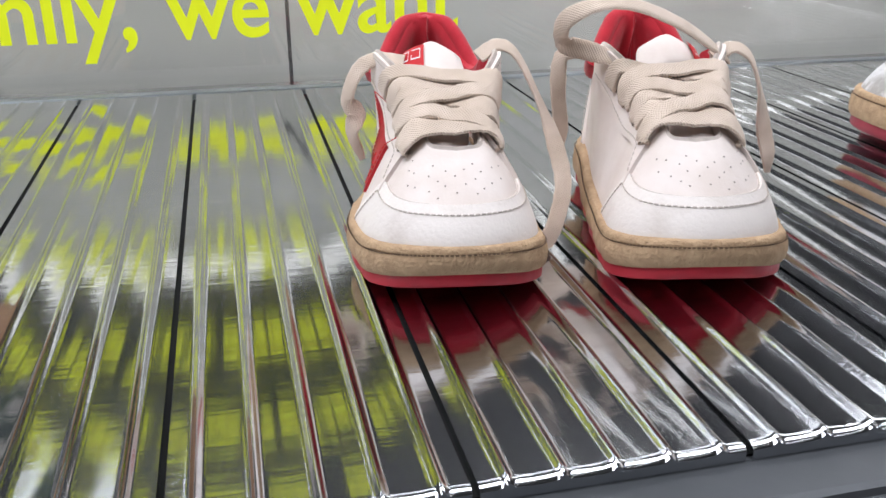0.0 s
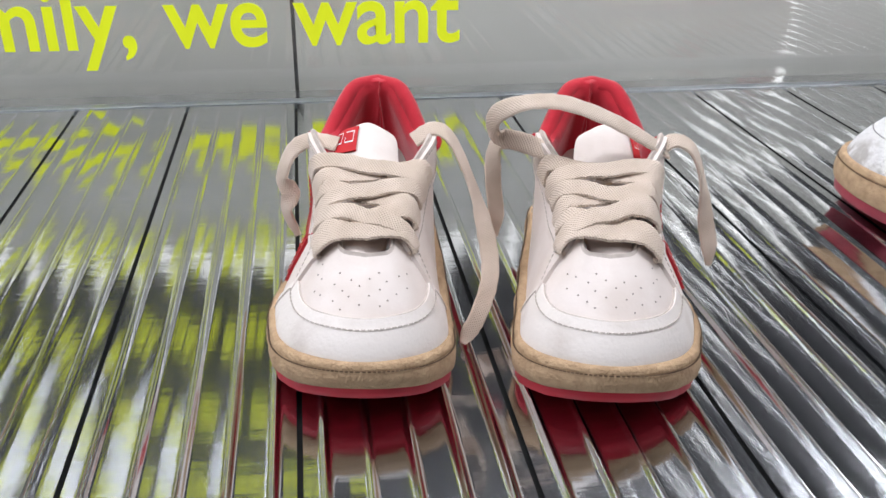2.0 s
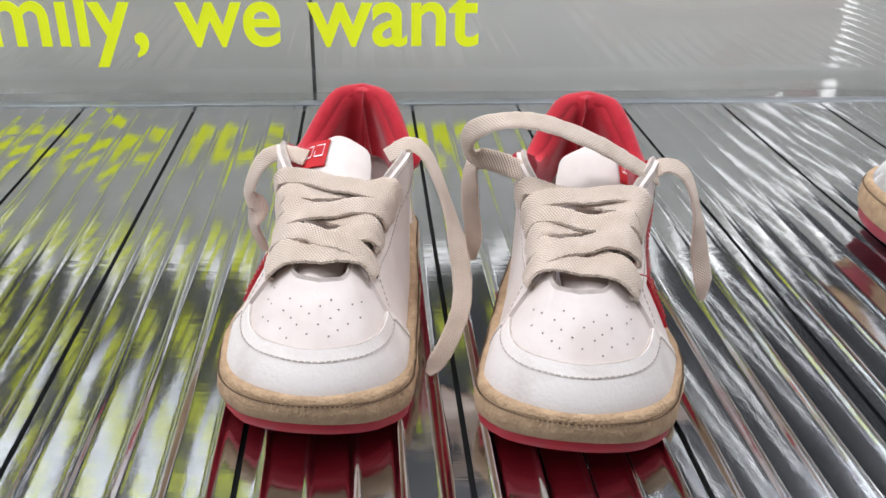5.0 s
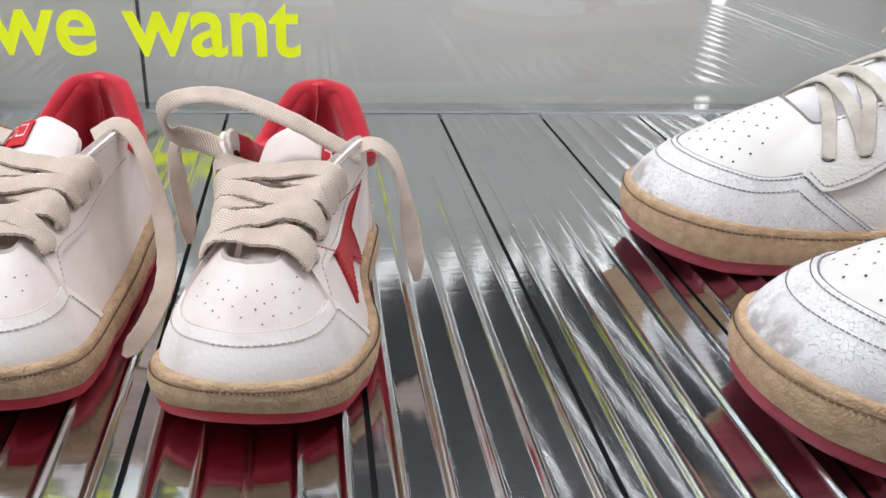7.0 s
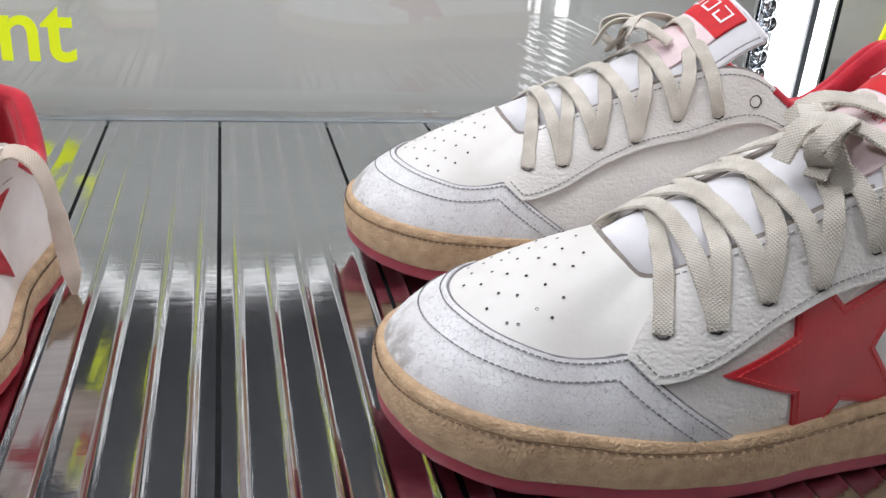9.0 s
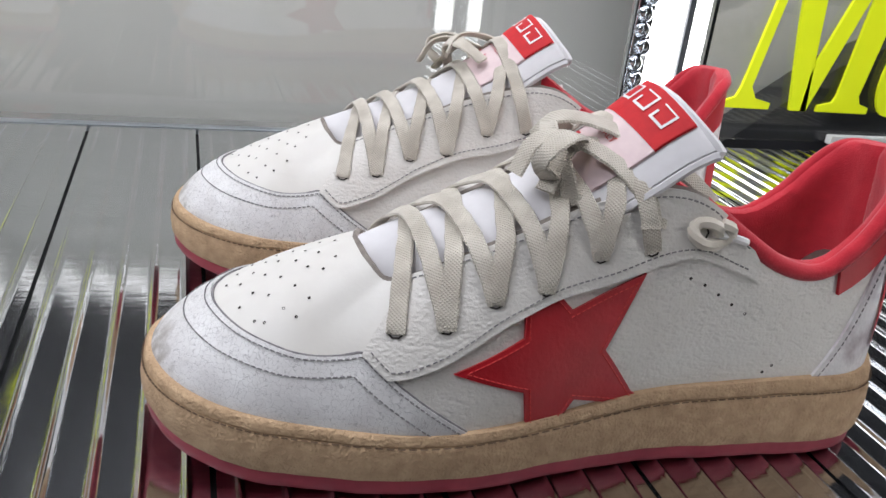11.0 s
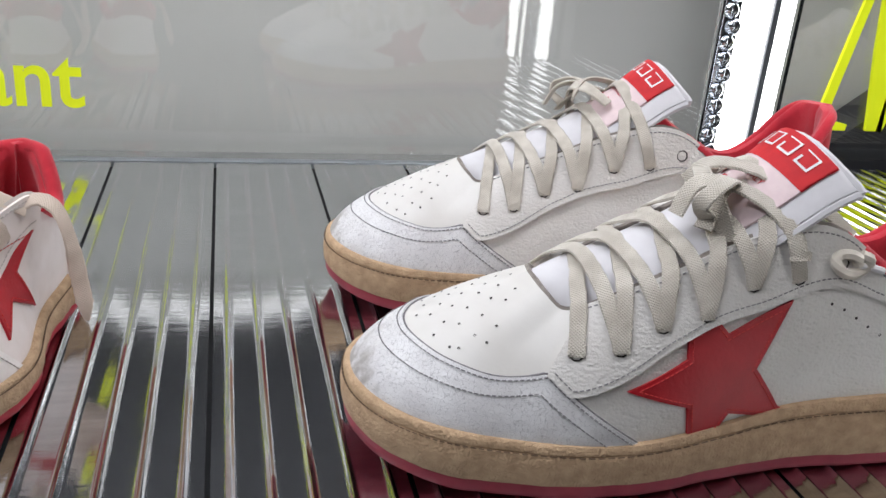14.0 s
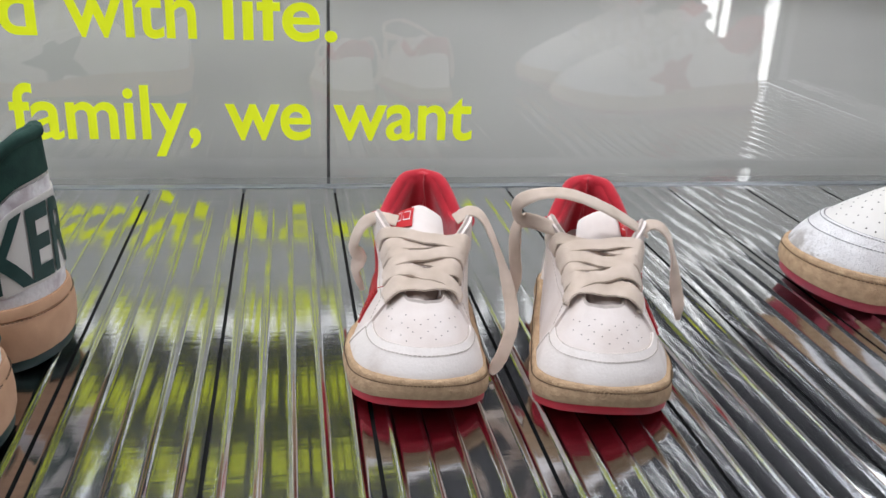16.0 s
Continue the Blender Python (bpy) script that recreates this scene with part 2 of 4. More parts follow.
def join_geo(geos):
    verts, faces = [], []
    for v, f in geos:
        k = len(verts)
        verts += list(v)
        faces += [tuple(i + k for i in q) for q in f]
    return verts, faces


def grid(fn, us, vs, wrap=False):
    verts = [fn(u, v) for u in us for v in vs]
    m, faces = len(vs), []
    n = len(us)
    for i in range(n if wrap else n - 1):
        for j in range(m - 1):
            a, b = i * m + j, ((i + 1) % n) * m + j
            faces.append((a, b, b + 1, a + 1))
    return verts, faces


def box(x0, x1, y0, y1, z0, z1, bev=0.0):
    b = min(bev, (x1 - x0) / 3, (y1 - y0) / 3, (z1 - z0) / 3)
    bm = bmesh.new()
    bmesh.ops.create_cube(bm, size=1)
    for v in bm.verts:
        v.co = Vector(((x0 + x1) / 2 + v.co.x * (x1 - x0), (y0 + y1) / 2 + v.co.y * (y1 - y0), (z0 + z1) / 2 + v.co.z * (z1 - z0)))
    if b > 0:
        bmesh.ops.bevel(bm, geom=bm.edges[:], offset=b, segments=2, affect="EDGES", profile=0.5)
    bm.verts.index_update()
    out = [v.co.copy() for v in bm.verts], [tuple(v.index for v in f.verts) for f in bm.faces]
    bm.free()
    return out


def curve_pts(pts, n):
    """Catmull-Rom through pts, n samples a span."""
    p = [Vector(q) for q in pts]
    p = [p[0] * 2 - p[1]] + p + [p[-1] * 2 - p[-2]]
    out = []
    for i in range(1, len(p) - 2):
        for k in range(n):
            t = k / n
            a, b, c, d = p[i - 1], p[i], p[i + 1], p[i + 2]
            out.append(0.5 * (2 * b + (c - a) * t + (2 * a - 5 * b + 4 * c - d) * t * t + (3 * b - a - 3 * c + d) * t ** 3))
    out.append(p[-2])
    return out


def ribbon(pts, normals, width, thick, n=6, taper=0.0):
    """A flat woven band along pts; its face turns with normals."""
    line, ups = curve_pts(pts, n), curve_pts(normals, n)
    verts, uvs, faces, run = [], [], [], 0.0
    prof = [(-1, 0.0), (-0.86, 0.85), (-0.45, 1.0), (0, 0.86), (0.45, 1.0), (0.86, 0.85), (1, 0.0), (0.8, -0.9), (0, -0.9), (-0.8, -0.9)]
    last = len(line) - 1
    for i, p in enumerate(line):
        d = (line[min(i + 1, last)] - line[max(i - 1, 0)]).normalized()
        side = d.cross(ups[i])
        side = side.normalized() if side.length > 1e-6 else Vector((1, 0, 0))
        up = side.cross(d).normalized()
        if i:
            run += (p - line[i - 1]).length
        f = 1.0
        if taper:
            e = min(i, last - i) / max(1, last) if taper < 0 else (last - i) / max(1, last)
            f = min(1.0, 0.35 + e / abs(taper))
        wob = 1 + 0.05 * math.sin(run * 900 + i)
        for a, b in prof:
            verts.append(p + side * (a * width / 2 * f * wob) + up * (b * thick / 2))
            uvs.append((run, a * width / 2))
    m = len(prof)
    for i in range(last):
        for j in range(m):
            k = (j + 1) % m
            faces.append((i * m + j, i * m + k, (i + 1) * m + k, (i + 1) * m + j))
    faces.append(tuple(range(m)))
    faces.append(tuple(range(last * m, last * m + m))[::-1])
    return verts, faces, uvs


def tube(pts, r, n=5, sides=8, squash=1.0):
    line = curve_pts(pts, n)
    verts, faces, last = [], [], len(line) - 1
    for i, p in enumerate(line):
        d = (line[min(i + 1, last)] - line[max(i - 1, 0)]).normalized()
        s = d.cross(Vector((0, 0, 1)))
        s = s.normalized() if s.length > 1e-4 else Vector((1, 0, 0))
        u = s.cross(d)
        for k in range(sides):
            a = 2 * math.pi * k / sides
            verts.append(p + s * (math.cos(a) * r) + u * (math.sin(a) * r * squash))
    for i in range(last):
        for k in range(sides):
            j = (k + 1) % sides
            faces.append((i * sides + k, i * sides + j, (i + 1) * sides + j, (i + 1) * sides + k))
    faces.append(tuple(range(sides))[::-1])
    faces.append(tuple(range(last * sides, last * sides + sides)))
    return verts, faces


def text_ob(name, words, x0, x1, z, height, y, material, parent, depth=0.0004, shear=0.0, turn=None):
    """Flat lettering, stretched to run from x0 to x1 on a wall that faces -y."""
    cu = bpy.data.curves.new(name, "FONT")
    cu.body, cu.size, cu.extrude, cu.shear, cu.offset = words, 1.0, 0.0, shear, 0.015
    tmp = new(name, cu)
    dg = bpy.context.evaluated_depsgraph_get()
    me = bpy.data.meshes.new_from_object(tmp.evaluated_get(dg))
    bpy.data.objects.remove(tmp)
    co = np.empty(len(me.vertices) * 3)
    me.vertices.foreach_get("co", co)
    co = co.reshape(-1, 3)
    lo, hi = co[:, 0].min(), co[:, 0].max()
    bm = bmesh.new()
    bm.from_mesh(me)
    for v in bm.verts:
        v.co = Vector((x0 + (v.co.x - lo) / (hi - lo) * (x1 - x0), y, z + v.co.y * height))
    bm.faces.ensure_lookup_table()
    islands, seen = [], set()
    for f0 in bm.faces:
        if f0.index in seen:
            continue
        stack, isle = [f0], []
        seen.add(f0.index)
        while stack:
            f1 = stack.pop()
            isle.append(f1.index)
            for ed in f1.edges:
                for f2 in ed.link_faces:
                    if f2.index not in seen:
                        seen.add(f2.index)
                        stack.append(f2)
        xs = [q.co.x for k in isle for q in bm.faces[k].verts]
        islands.append([min(xs), max(xs), isle])
    islands.sort(key=lambda r: r[0])
    groups = []
    for lo, hi, isle in islands:
        if groups and lo < groups[-1][1] - 0.4 * min(hi - lo, groups[-1][1] - groups[-1][0]):
            groups[-1][1] = max(groups[-1][1], hi)
            groups[-1][2] += isle
        else:
            groups.append([lo, hi, isle])
    for _, _, isle in groups:
        verts, faces, index = [], [], {}
        for k in isle:
            loop = []
            for q in bm.faces[k].verts:
                if q.index not in index:
                    index[q.index] = len(verts)
                    verts.append(q.co.copy())
                loop.append(index[q.index])
            faces.append(tuple(loop))
        n = len(verts)
        count = {}
        for fc in faces:
            for p, q in zip(fc, fc[1:] + fc[:1]):
                count[frozenset((p, q))] = count.get(frozenset((p, q)), 0) + 1
        sides = [(p, q, q + n, p + n) for fc in faces for p, q in zip(fc, fc[1:] + fc[:1]) if count[frozenset((p, q))] == 1]
        verts += [v + Vector((0, -depth, 0)) for v in verts]
        faces += [tuple(i + n for i in fc[::-1]) for fc in faces] + sides
        mesh_ob("letter", verts, faces, material, parent, smooth=False)
    bm.free()


def thing(name, label, category, group="", at=None):
    ob = new(name)
    if at is not None:
        ob.matrix_world = at
    return tagged(ob, label, category, group)


# ---- shelf and wall ----
PLANK, BACK, FRONT = 0.082, -0.05, -0.553

room = [("floor", box(-3.2, 3.6, -4.0, 1.2, -0.95, -0.9), M["floor"]), ("ceiling", box(-3.2, 3.6, -4.0, 1.2, 2.3, 2.35), M["room"]),
        ("wall_west", box(-3.3, -3.2, -4.0, 1.2, -0.95, 2.35), M["room"]), ("wall_east", box(3.6, 3.7, -4.0, 1.2, -0.95, 2.35), M["room"]),
        ("wall_south", box(-3.3, 3.7, -4.1, -4.0, -0.95, 2.35), M["room"]), ("wall_far", box(-3.3, 3.7, 1.2, 1.3, -0.95, 2.35), M["room"])]
for nm, g, m in room:
    tagged(mesh_ob(nm, *g, m, smooth=False), nm.replace("_", " ") + " of the shop, plain grey surface", nm.split("_")[0], kind="structure")

WALL_Y = 0.075
tagged(mesh_ob("wall_header", *box(-1.6, 1.8, WALL_Y - 0.02, WALL_Y + 0.04, 0.203, 1.6), M["black"], smooth=False), "dark upper panel above the pale wall", "wall", kind="structure")
wall = tagged(mesh_ob("wall_north", *box(-1.6, -0.0835, WALL_Y, WALL_Y + 0.04, -0.3, 0.19), M["wall"], smooth=False),
              "pale grey painted panel wall behind the glass", "wall", kind="structure")
mesh_ob("panel", *box(-0.0800, 1.8, WALL_Y, WALL_Y + 0.04, -0.3, 0.19), M["wall"], wall, smooth=False)
mesh_ob("joint", *box(-0.0835, -0.0800, WALL_Y + 0.002, WALL_Y + 0.03, -0.3, 0.19), M["joint"], wall, smooth=False)

strip = thing("light_strip", "thin white LED strip along the top of the pale wall", "light strip")
mesh_ob("diffuser", *box(-1.6, 1.8, WALL_Y - 0.012, WALL_Y + 0.02, 0.1915, 0.2015, 0.001), M["led_soft"], strip, smooth=False)
mesh_ob("housing", *box(-1.6, 1.8, WALL_Y + 0.0205, WALL_Y + 0.03, 0.1915, 0.2015, 0.001), M["trim"], strip, smooth=False)
glass = tagged(mesh_ob("window_1", *box(-1.5, 0.645, 0.0, 0.006, -0.02, 1.4), M["glass"], smooth=False),
               "clear glass pane with yellow lettering at the back of the shelf", "glass pane", kind="structure")
glass.visible_shadow = False
base_trim = tagged(mesh_ob("trim", *box(-1.5, 0.645, -0.0485, -0.038, -0.012, 0.0015, 0.001), M["trim"], smooth=False),
                   "thin brushed aluminium strip along the shelf's back edge", "trim", kind="structure")

letters = thing("wall_lettering", "fluorescent yellow vinyl letters on the glass pane", "lettering")
LINE = 0.0935
for word, x0, x1, row, size in (("family,", -0.371, -0.2045, 0, 1), ("we", -0.1815, -0.1015, 0, 1), ("want", -0.0805, 0.0562, 0, 1),
                                ("d", -0.370, -0.339, 1, 1), ("with", -0.3155, -0.2030, 1, 1), ("life.", -0.1795, -0.0765, 1, 1)):
    text_ob("word", word, x0, x1, 0.0352 + LINE * row, 0.0715, -0.0006, M["yellow"], letters)
for row, spans in ((2, ((-0.52, -0.38), (-0.36, -0.27), (-0.25, -0.16), (-0.145, -0.02), (0.0, 0.06))), (3, ((-0.5, -0.38), (-0.36, -0.22), (-0.2, -0.12), (-0.1, 0.03))), (4, ((-0.5, -0.38), (-0.36, -0.24), (-0.22, -0.05))),
                   (1, ((-0.52, -0.39), (-0.66, -0.54))), (0, ((-0.5, -0.39), (-0.62, -0.52)))):
    for x0, x1 in spans:
        geo = []
        k = max(2, round((x1 - x0) / 0.030))
        for i in range(k):
            xa = x0 + (x1 - x0) * i / k
            geo.append(box(xa, xa + 0.009, -0.001, -0.0004, 0.0352 + LINE * row, 0.074 + LINE * row))
            geo.append(box(xa + 0.013, xa + 0.021, -0.001, -0.0004, 0.0352 + LINE * row, 0.074 + LINE * row))
        tagged(mesh_ob("lettering_rest", *join_geo(geo), M["yellow"], letters, smooth=False), kind="stuff")


def led_column(x, y, back=1, foot=-0.02, tubes=((0.0205, 0.0525), (0.0605, 0.0785))):
    """back: 1 where the tubes face -y, -1 where they face +y."""
    t = thing("led_column", "tall column of white LED tubes in a metal profile", "light column", "LED columns")

    def slab(x0, x1, y0, y1, bev=0.002):
        ya, yb = sorted((y + back * y0, y + back * y1))
        return box(x + x0, x + x1, ya, yb, foot, 2.29, bev)
    mesh_ob("profile", *slab(0.018, 0.082, 0.004, 0.03), M["trim"], t, smooth=False)
    for x0, x1 in tubes:
        mesh_ob("led_tube", *slab(x0, x1, -0.003, 0.0036), M["led"], t, "bright white LED tube", smooth=False)
    mesh_ob("divider", *slab(0.053, 0.060, -0.005, 0.0036, 0.001), M["ledge"], t, smooth=False)
    geo = []
    for k in range(90):
        z = -0.01 + k * 0.0157
        v, f = grid(lambda a, b: (x + 0.009 + 0.008 * math.cos(b) * math.cos(a) + 0.003 * math.sin(k * 2.3), y - back * (0.004 + 0.006 * math.cos(b) * math.sin(a)), z + 0.0085 * math.sin(b)),
                    [math.pi * i / 8 for i in range(9)], [-math.pi / 2 + math.pi * j / 8 for j in range(9)])
        geo.append((v, f))
    tagged(mesh_ob("chain_strip", *join_geo(geo), M["chrome"], t, "hammered chrome strip with rounded bumps"), kind="stuff")
    mesh_ob("chain_backing", *slab(0, 0.018, -0.003, 0.01, 0.001), M["chrome"], t, smooth=False)
    return t


led_column(0.6475, 0.0)
led_column(0.630, -0.525, -1, 0.0022, ((0.0205, 0.0405),))
led_column(0.665, -0.83, -1, -0.899)

# big italic letters on the next bay's panel
sign = thing("italic_sign", "large fluorescent yellow italic letters on a glossy panel", "sign")


def stroke(pts, sx=0.180, sz=0.19, x=0.757, z=0.030):
    """A flat letter piece from a polygon in letter units, 4 mm deep."""
    v = [(x + px * sx, -0.0006, z + pz * sz) for px, pz in pts] + [(x + px * sx, -0.0045, z + pz * sz) for px, pz in pts]
    k = len(pts)
    return v, [tuple(range(k)), tuple(range(2 * k - 1, k - 1, -1))] + [(i, i + k, (i + 1) % k + k, (i + 1) % k) for i in range(k)]


M_PIECES = [[(0.02, 0), (0.33, 0), (0.335, 0.035), (0.23, 0.055), (0.19, 0.12), (0.36, 0.98), (0.31, 0.98), (0.125, 0.12), (0.10, 0.06), (0.02, 0.035)],
            [(0.335, 1.0), (0.505, 1.0), (0.585, 0.0), (0.475, 0.0), (0.40, 0.45)],
            [(0.545, 0.0), (0.585, 0.0), (0.94, 0.92), (0.90, 1.0), (0.86, 0.97), (0.58, 0.28), (0.555, 0.2)],
            [(0.90, 1.0), (1.10, 1.0), (0.93, 0.10), (0.95, 0.055), (1.02, 0.035), (1.015, 0), (0.66, 0), (0.665, 0.035), (0.76, 0.055), (0.78, 0.10)]]
for pc in M_PIECES:
    mesh_ob("letter_stroke", *stroke(pc), M["yellow"], sign, smooth=False)
bowl = []
for k in range(33):
    th = 2 * math.pi * k / 32
    bowl.append((math.cos(th), math.sin(th)))


def ring_piece(cx, cz, r1, r2, r3, r4, lean=0.25):
    outer = [(cx + r1 * c + lean * r2 * s_, cz + r2 * s_) for c, s_ in bowl[:-1]]
    inner = [(cx + 0.02 + r3 * c + lean * r4 * s_, cz + r4 * s_) for c, s_ in bowl[:-1]]
    vo, out = [], []
    for y in (-0.0006, -0.0045):
        vo += [(0.757 + px * 0.180, y, 0.030 + pz * 0.19) for px, pz in outer + inner]
    n = len(outer)
    for i in range(n):
        j = (i + 1) % n
        out += [(i, j, n + j, n + i), (2 * n + j, 2 * n + i, 3 * n + i, 3 * n + j), (i, 2 * n + i, 2 * n + j, j), (n + j, 3 * n + j, 3 * n + i, n + i)]
    return vo, out


mesh_ob("letter_stroke", *ring_piece(1.24, 0.28, 0.17, 0.29, 0.075, 0.24), M["yellow"], sign, smooth=False)
mesh_ob("letter_stroke", *stroke([(1.36, 0.05), (1.40, 0.0), (1.55, 0.03), (1.53, 0.08), (1.48, 0.08), (1.58, 0.56), (1.48, 0.57)]), M["yellow"], sign, smooth=False)
panel2 = tagged(mesh_ob("window_2", *box(0.735, 1.5, 0.0, 0.006, -0.004, 1.4), M["glass"], smooth=False), "clear glass pane with large yellow italic letters", "glass pane", kind="structure")
panel2.visible_shadow = False
tagged(mesh_ob("trim_2", *box(0.90, 1.5, -0.010, -0.001, -0.004, 0.006, 0.001), M["white_strip"], smooth=False), "white lacquered strip under the lettered pane", "trim", kind="structure")
# dark reflection in the lettered pane, built as a black wedge behind it
bk = thing("dark_reflection", "black wedge with a slanting edge behind the pane, standing in for a dark reflection", "plinth")
v = [(px, py, pz) for py in (0.012, 0.06) for px, pz in ((0.77, -0.02), (0.90, 0.075), (1.10, 0.165), (1.5, 0.19), (1.5, -0.02))]
mesh_ob("body", v, [(0, 1, 2, 3, 4), (9, 8, 7, 6, 5)] + [(i, i + 5, (i + 1) % 5 + 5, (i + 1) % 5) for i in range(5)], M["black"], bk, smooth=False)

# ledge under and in front of the planks
shelf = thing("display_shelf", "polished ribbed steel shelf made of parallel planks", "shelf")
mesh_ob("ledge", *box(-1.5, 1.6, FRONT - 0.019, BACK + 0.012, -0.03, -0.0045, 0.003), M["ledge"], shelf, "grey painted metal ledge", smooth=False)
mesh_ob("back_plate", *box(-1.5, 0.645, BACK + 0.0125, -0.001, -0.012, -0.0035, 0.001), M["plate"], shelf, "flat polished steel plate along the glass", smooth=False)
mesh_ob("fascia", *box(-1.5, 1.6, FRONT - 0.024, FRONT - 0.0195, -0.12, -0.006, 0.002), M["ledge"], shelf, smooth=False)


mesh_ob("cabinet", *box(-1.48, 1.58, FRONT + 0.02, BACK, -0.899, -0.0305, 0.004), M["ledge"], shelf, "grey cabinet under the shelf", smooth=False)


def plank_geo():
    """One plank: five narrow round ribs on slightly dished pans, folded edges, flat toward the back."""
    prof = []
    half = PLANK / 2 - 0.0011
    pitch = 2 * half / 5
    prof.append((-half, -0.004))
    prof.append((-half, -0.0012))
    for i in range(5):
        c = -half + pitch * (i + 0.5)
        for k in range(-12, 13):
            d = k / 12 * pitch / 2
            rib = 0.0015 * math.exp(-(d / 0.0013) ** 2)
            dish = 0.00055 * (1 - math.cos(2 * math.pi * (d / pitch)))
            prof.append((c + d * 0.999, rib + 0.0006 - dish * 0.26))
    prof.append((half, -0.0012))
    prof.append((half, -0.004))
    ys = [FRONT, FRONT + 0.0015] + [FRONT + 0.004 + (BACK - 0.03 - FRONT) * k / 10 for k in range(11)] + [BACK - 0.012, BACK]

    def f(y, p):
        x, z = prof[p]
        if y <= FRONT + 0.0001:
            z = min(z, z - 0.0012)
        fade = 1.0 if y < BACK - 0.02 else 0.25
        return (x, y, (z - 0.0006) * fade + 0.0006 if z > -0.001 else z)
    v, fc = grid(f, ys, range(len(prof)))
    n = len(prof)
    front = [(prof[i][0], FRONT, -0.0045) for i in range(n)]
    k = len(v)
    v = list(v) + front
    for i in range(n - 1):
        fc.append((i + 1, i, k + i, k + i + 1))
    return v, [q[::-1] for q in fc]


pv, pf = plank_geo()
first = mesh_ob("plank", pv, pf, M["steel"], shelf)
first.location.x = 0.041
for k in range(-18, 18):
    if k == 0:
        continue
    o = first.copy()
    scene.collection.objects.link(o)
    o.parent = shelf
    o.location.x = 0.041 + k * PLANK
mesh_ob("underlay", *box(-1.45, 1.5, FRONT + 0.002, BACK, -0.0044, -0.0036), M["seam"], shelf, smooth=False)


# ---- sneakers ----
def lerp_table(rows):
    xs, ys = [r[0] for r in rows], [r[1] for r in rows]
    # smooth (monotone-ish) cubic through the rows
    d = []
    for i in range(len(xs)):
        a, b = max(i - 1, 0), min(i + 1, len(xs) - 1)
        d.append((ys[b] - ys[a]) / (xs[b] - xs[a]))

    def f(x):
        x = min(max(x, xs[0]), xs[-1])
        i = 0
        while i < len(xs) - 2 and x > xs[i + 1]:
            i += 1
        h = xs[i + 1] - xs[i]
        t = (x - xs[i]) / h
        return ((1 + 2 * t) * (1 - t) ** 2 * ys[i] + t * (1 - t) ** 2 * h * d[i] + t * t * (3 - 2 * t) * ys[i + 1] + t * t * (t - 1) * h * d[i + 1])
    return f


WIDTH = lerp_table([(0, 0.090), (0.1, 0.097), (0.2, 0.103), (0.3, 0.106), (0.4, 0.103), (0.5, 0.095), (0.6, 0.087), (0.7, 0.082), (0.85, 0.078), (1, 0.075)])
SHIFT = lerp_table([(0, 0.006), (0.15, 0.004), (0.35, -0.001), (0.6, 0.003), (0.8, 0.001), (1, 0)])
KID_TOP_Z = lerp_table([(0.25, 0.079), (0.33, 0.088), (0.42, 0.100), (0.5, 0.110), (0.58, 0.118), (0.65, 0.117), (0.72, 0.106), (0.80, 0.096), (0.86, 0.098), (0.91, 0.110), (0.94, 0.119), (0.97, 0.126), (1, 0.1290)])
TOP_Z = lerp_table([(0.25, 0.079), (0.262, 0.076), (0.285, 0.0715), (0.34, 0.0785), (0.385, 0.0855), (0.445, 0.094), (0.50, 0.102), (0.56, 0.1085), (0.62, 0.1125), (0.67, 0.110), (0.73, 0.0985), (0.80, 0.0865), (0.86, 0.0845), (0.91, 0.096), (0.94, 0.109), (0.97, 0.121), (1, 0.1245)])
TOP_Y = lerp_table([(0.25, 0.0), (0.258, 0.012), (0.285, 0.0215), (0.34, 0.0255), (0.4, 0.0270), (0.5, 0.0275), (0.6, 0.0285), (0.72, 0.0305), (0.82, 0.0315), (0.9, 0.0295), (0.95, 0.0255), (0.98, 0.0165), (1, 0.0)])


KID_TOP_Y = lerp_table([(0.25, 0.0), (0.258, 0.012), (0.29, 0.0155), (0.4, 0.0185), (0.5, 0.0270), (0.58, 0.0355), (0.7, 0.0385), (0.80, 0.0355), (0.86, 0.0315), (0.91, 0.0255), (0.95, 0.0190), (0.98, 0.0125), (1, 0.0)])


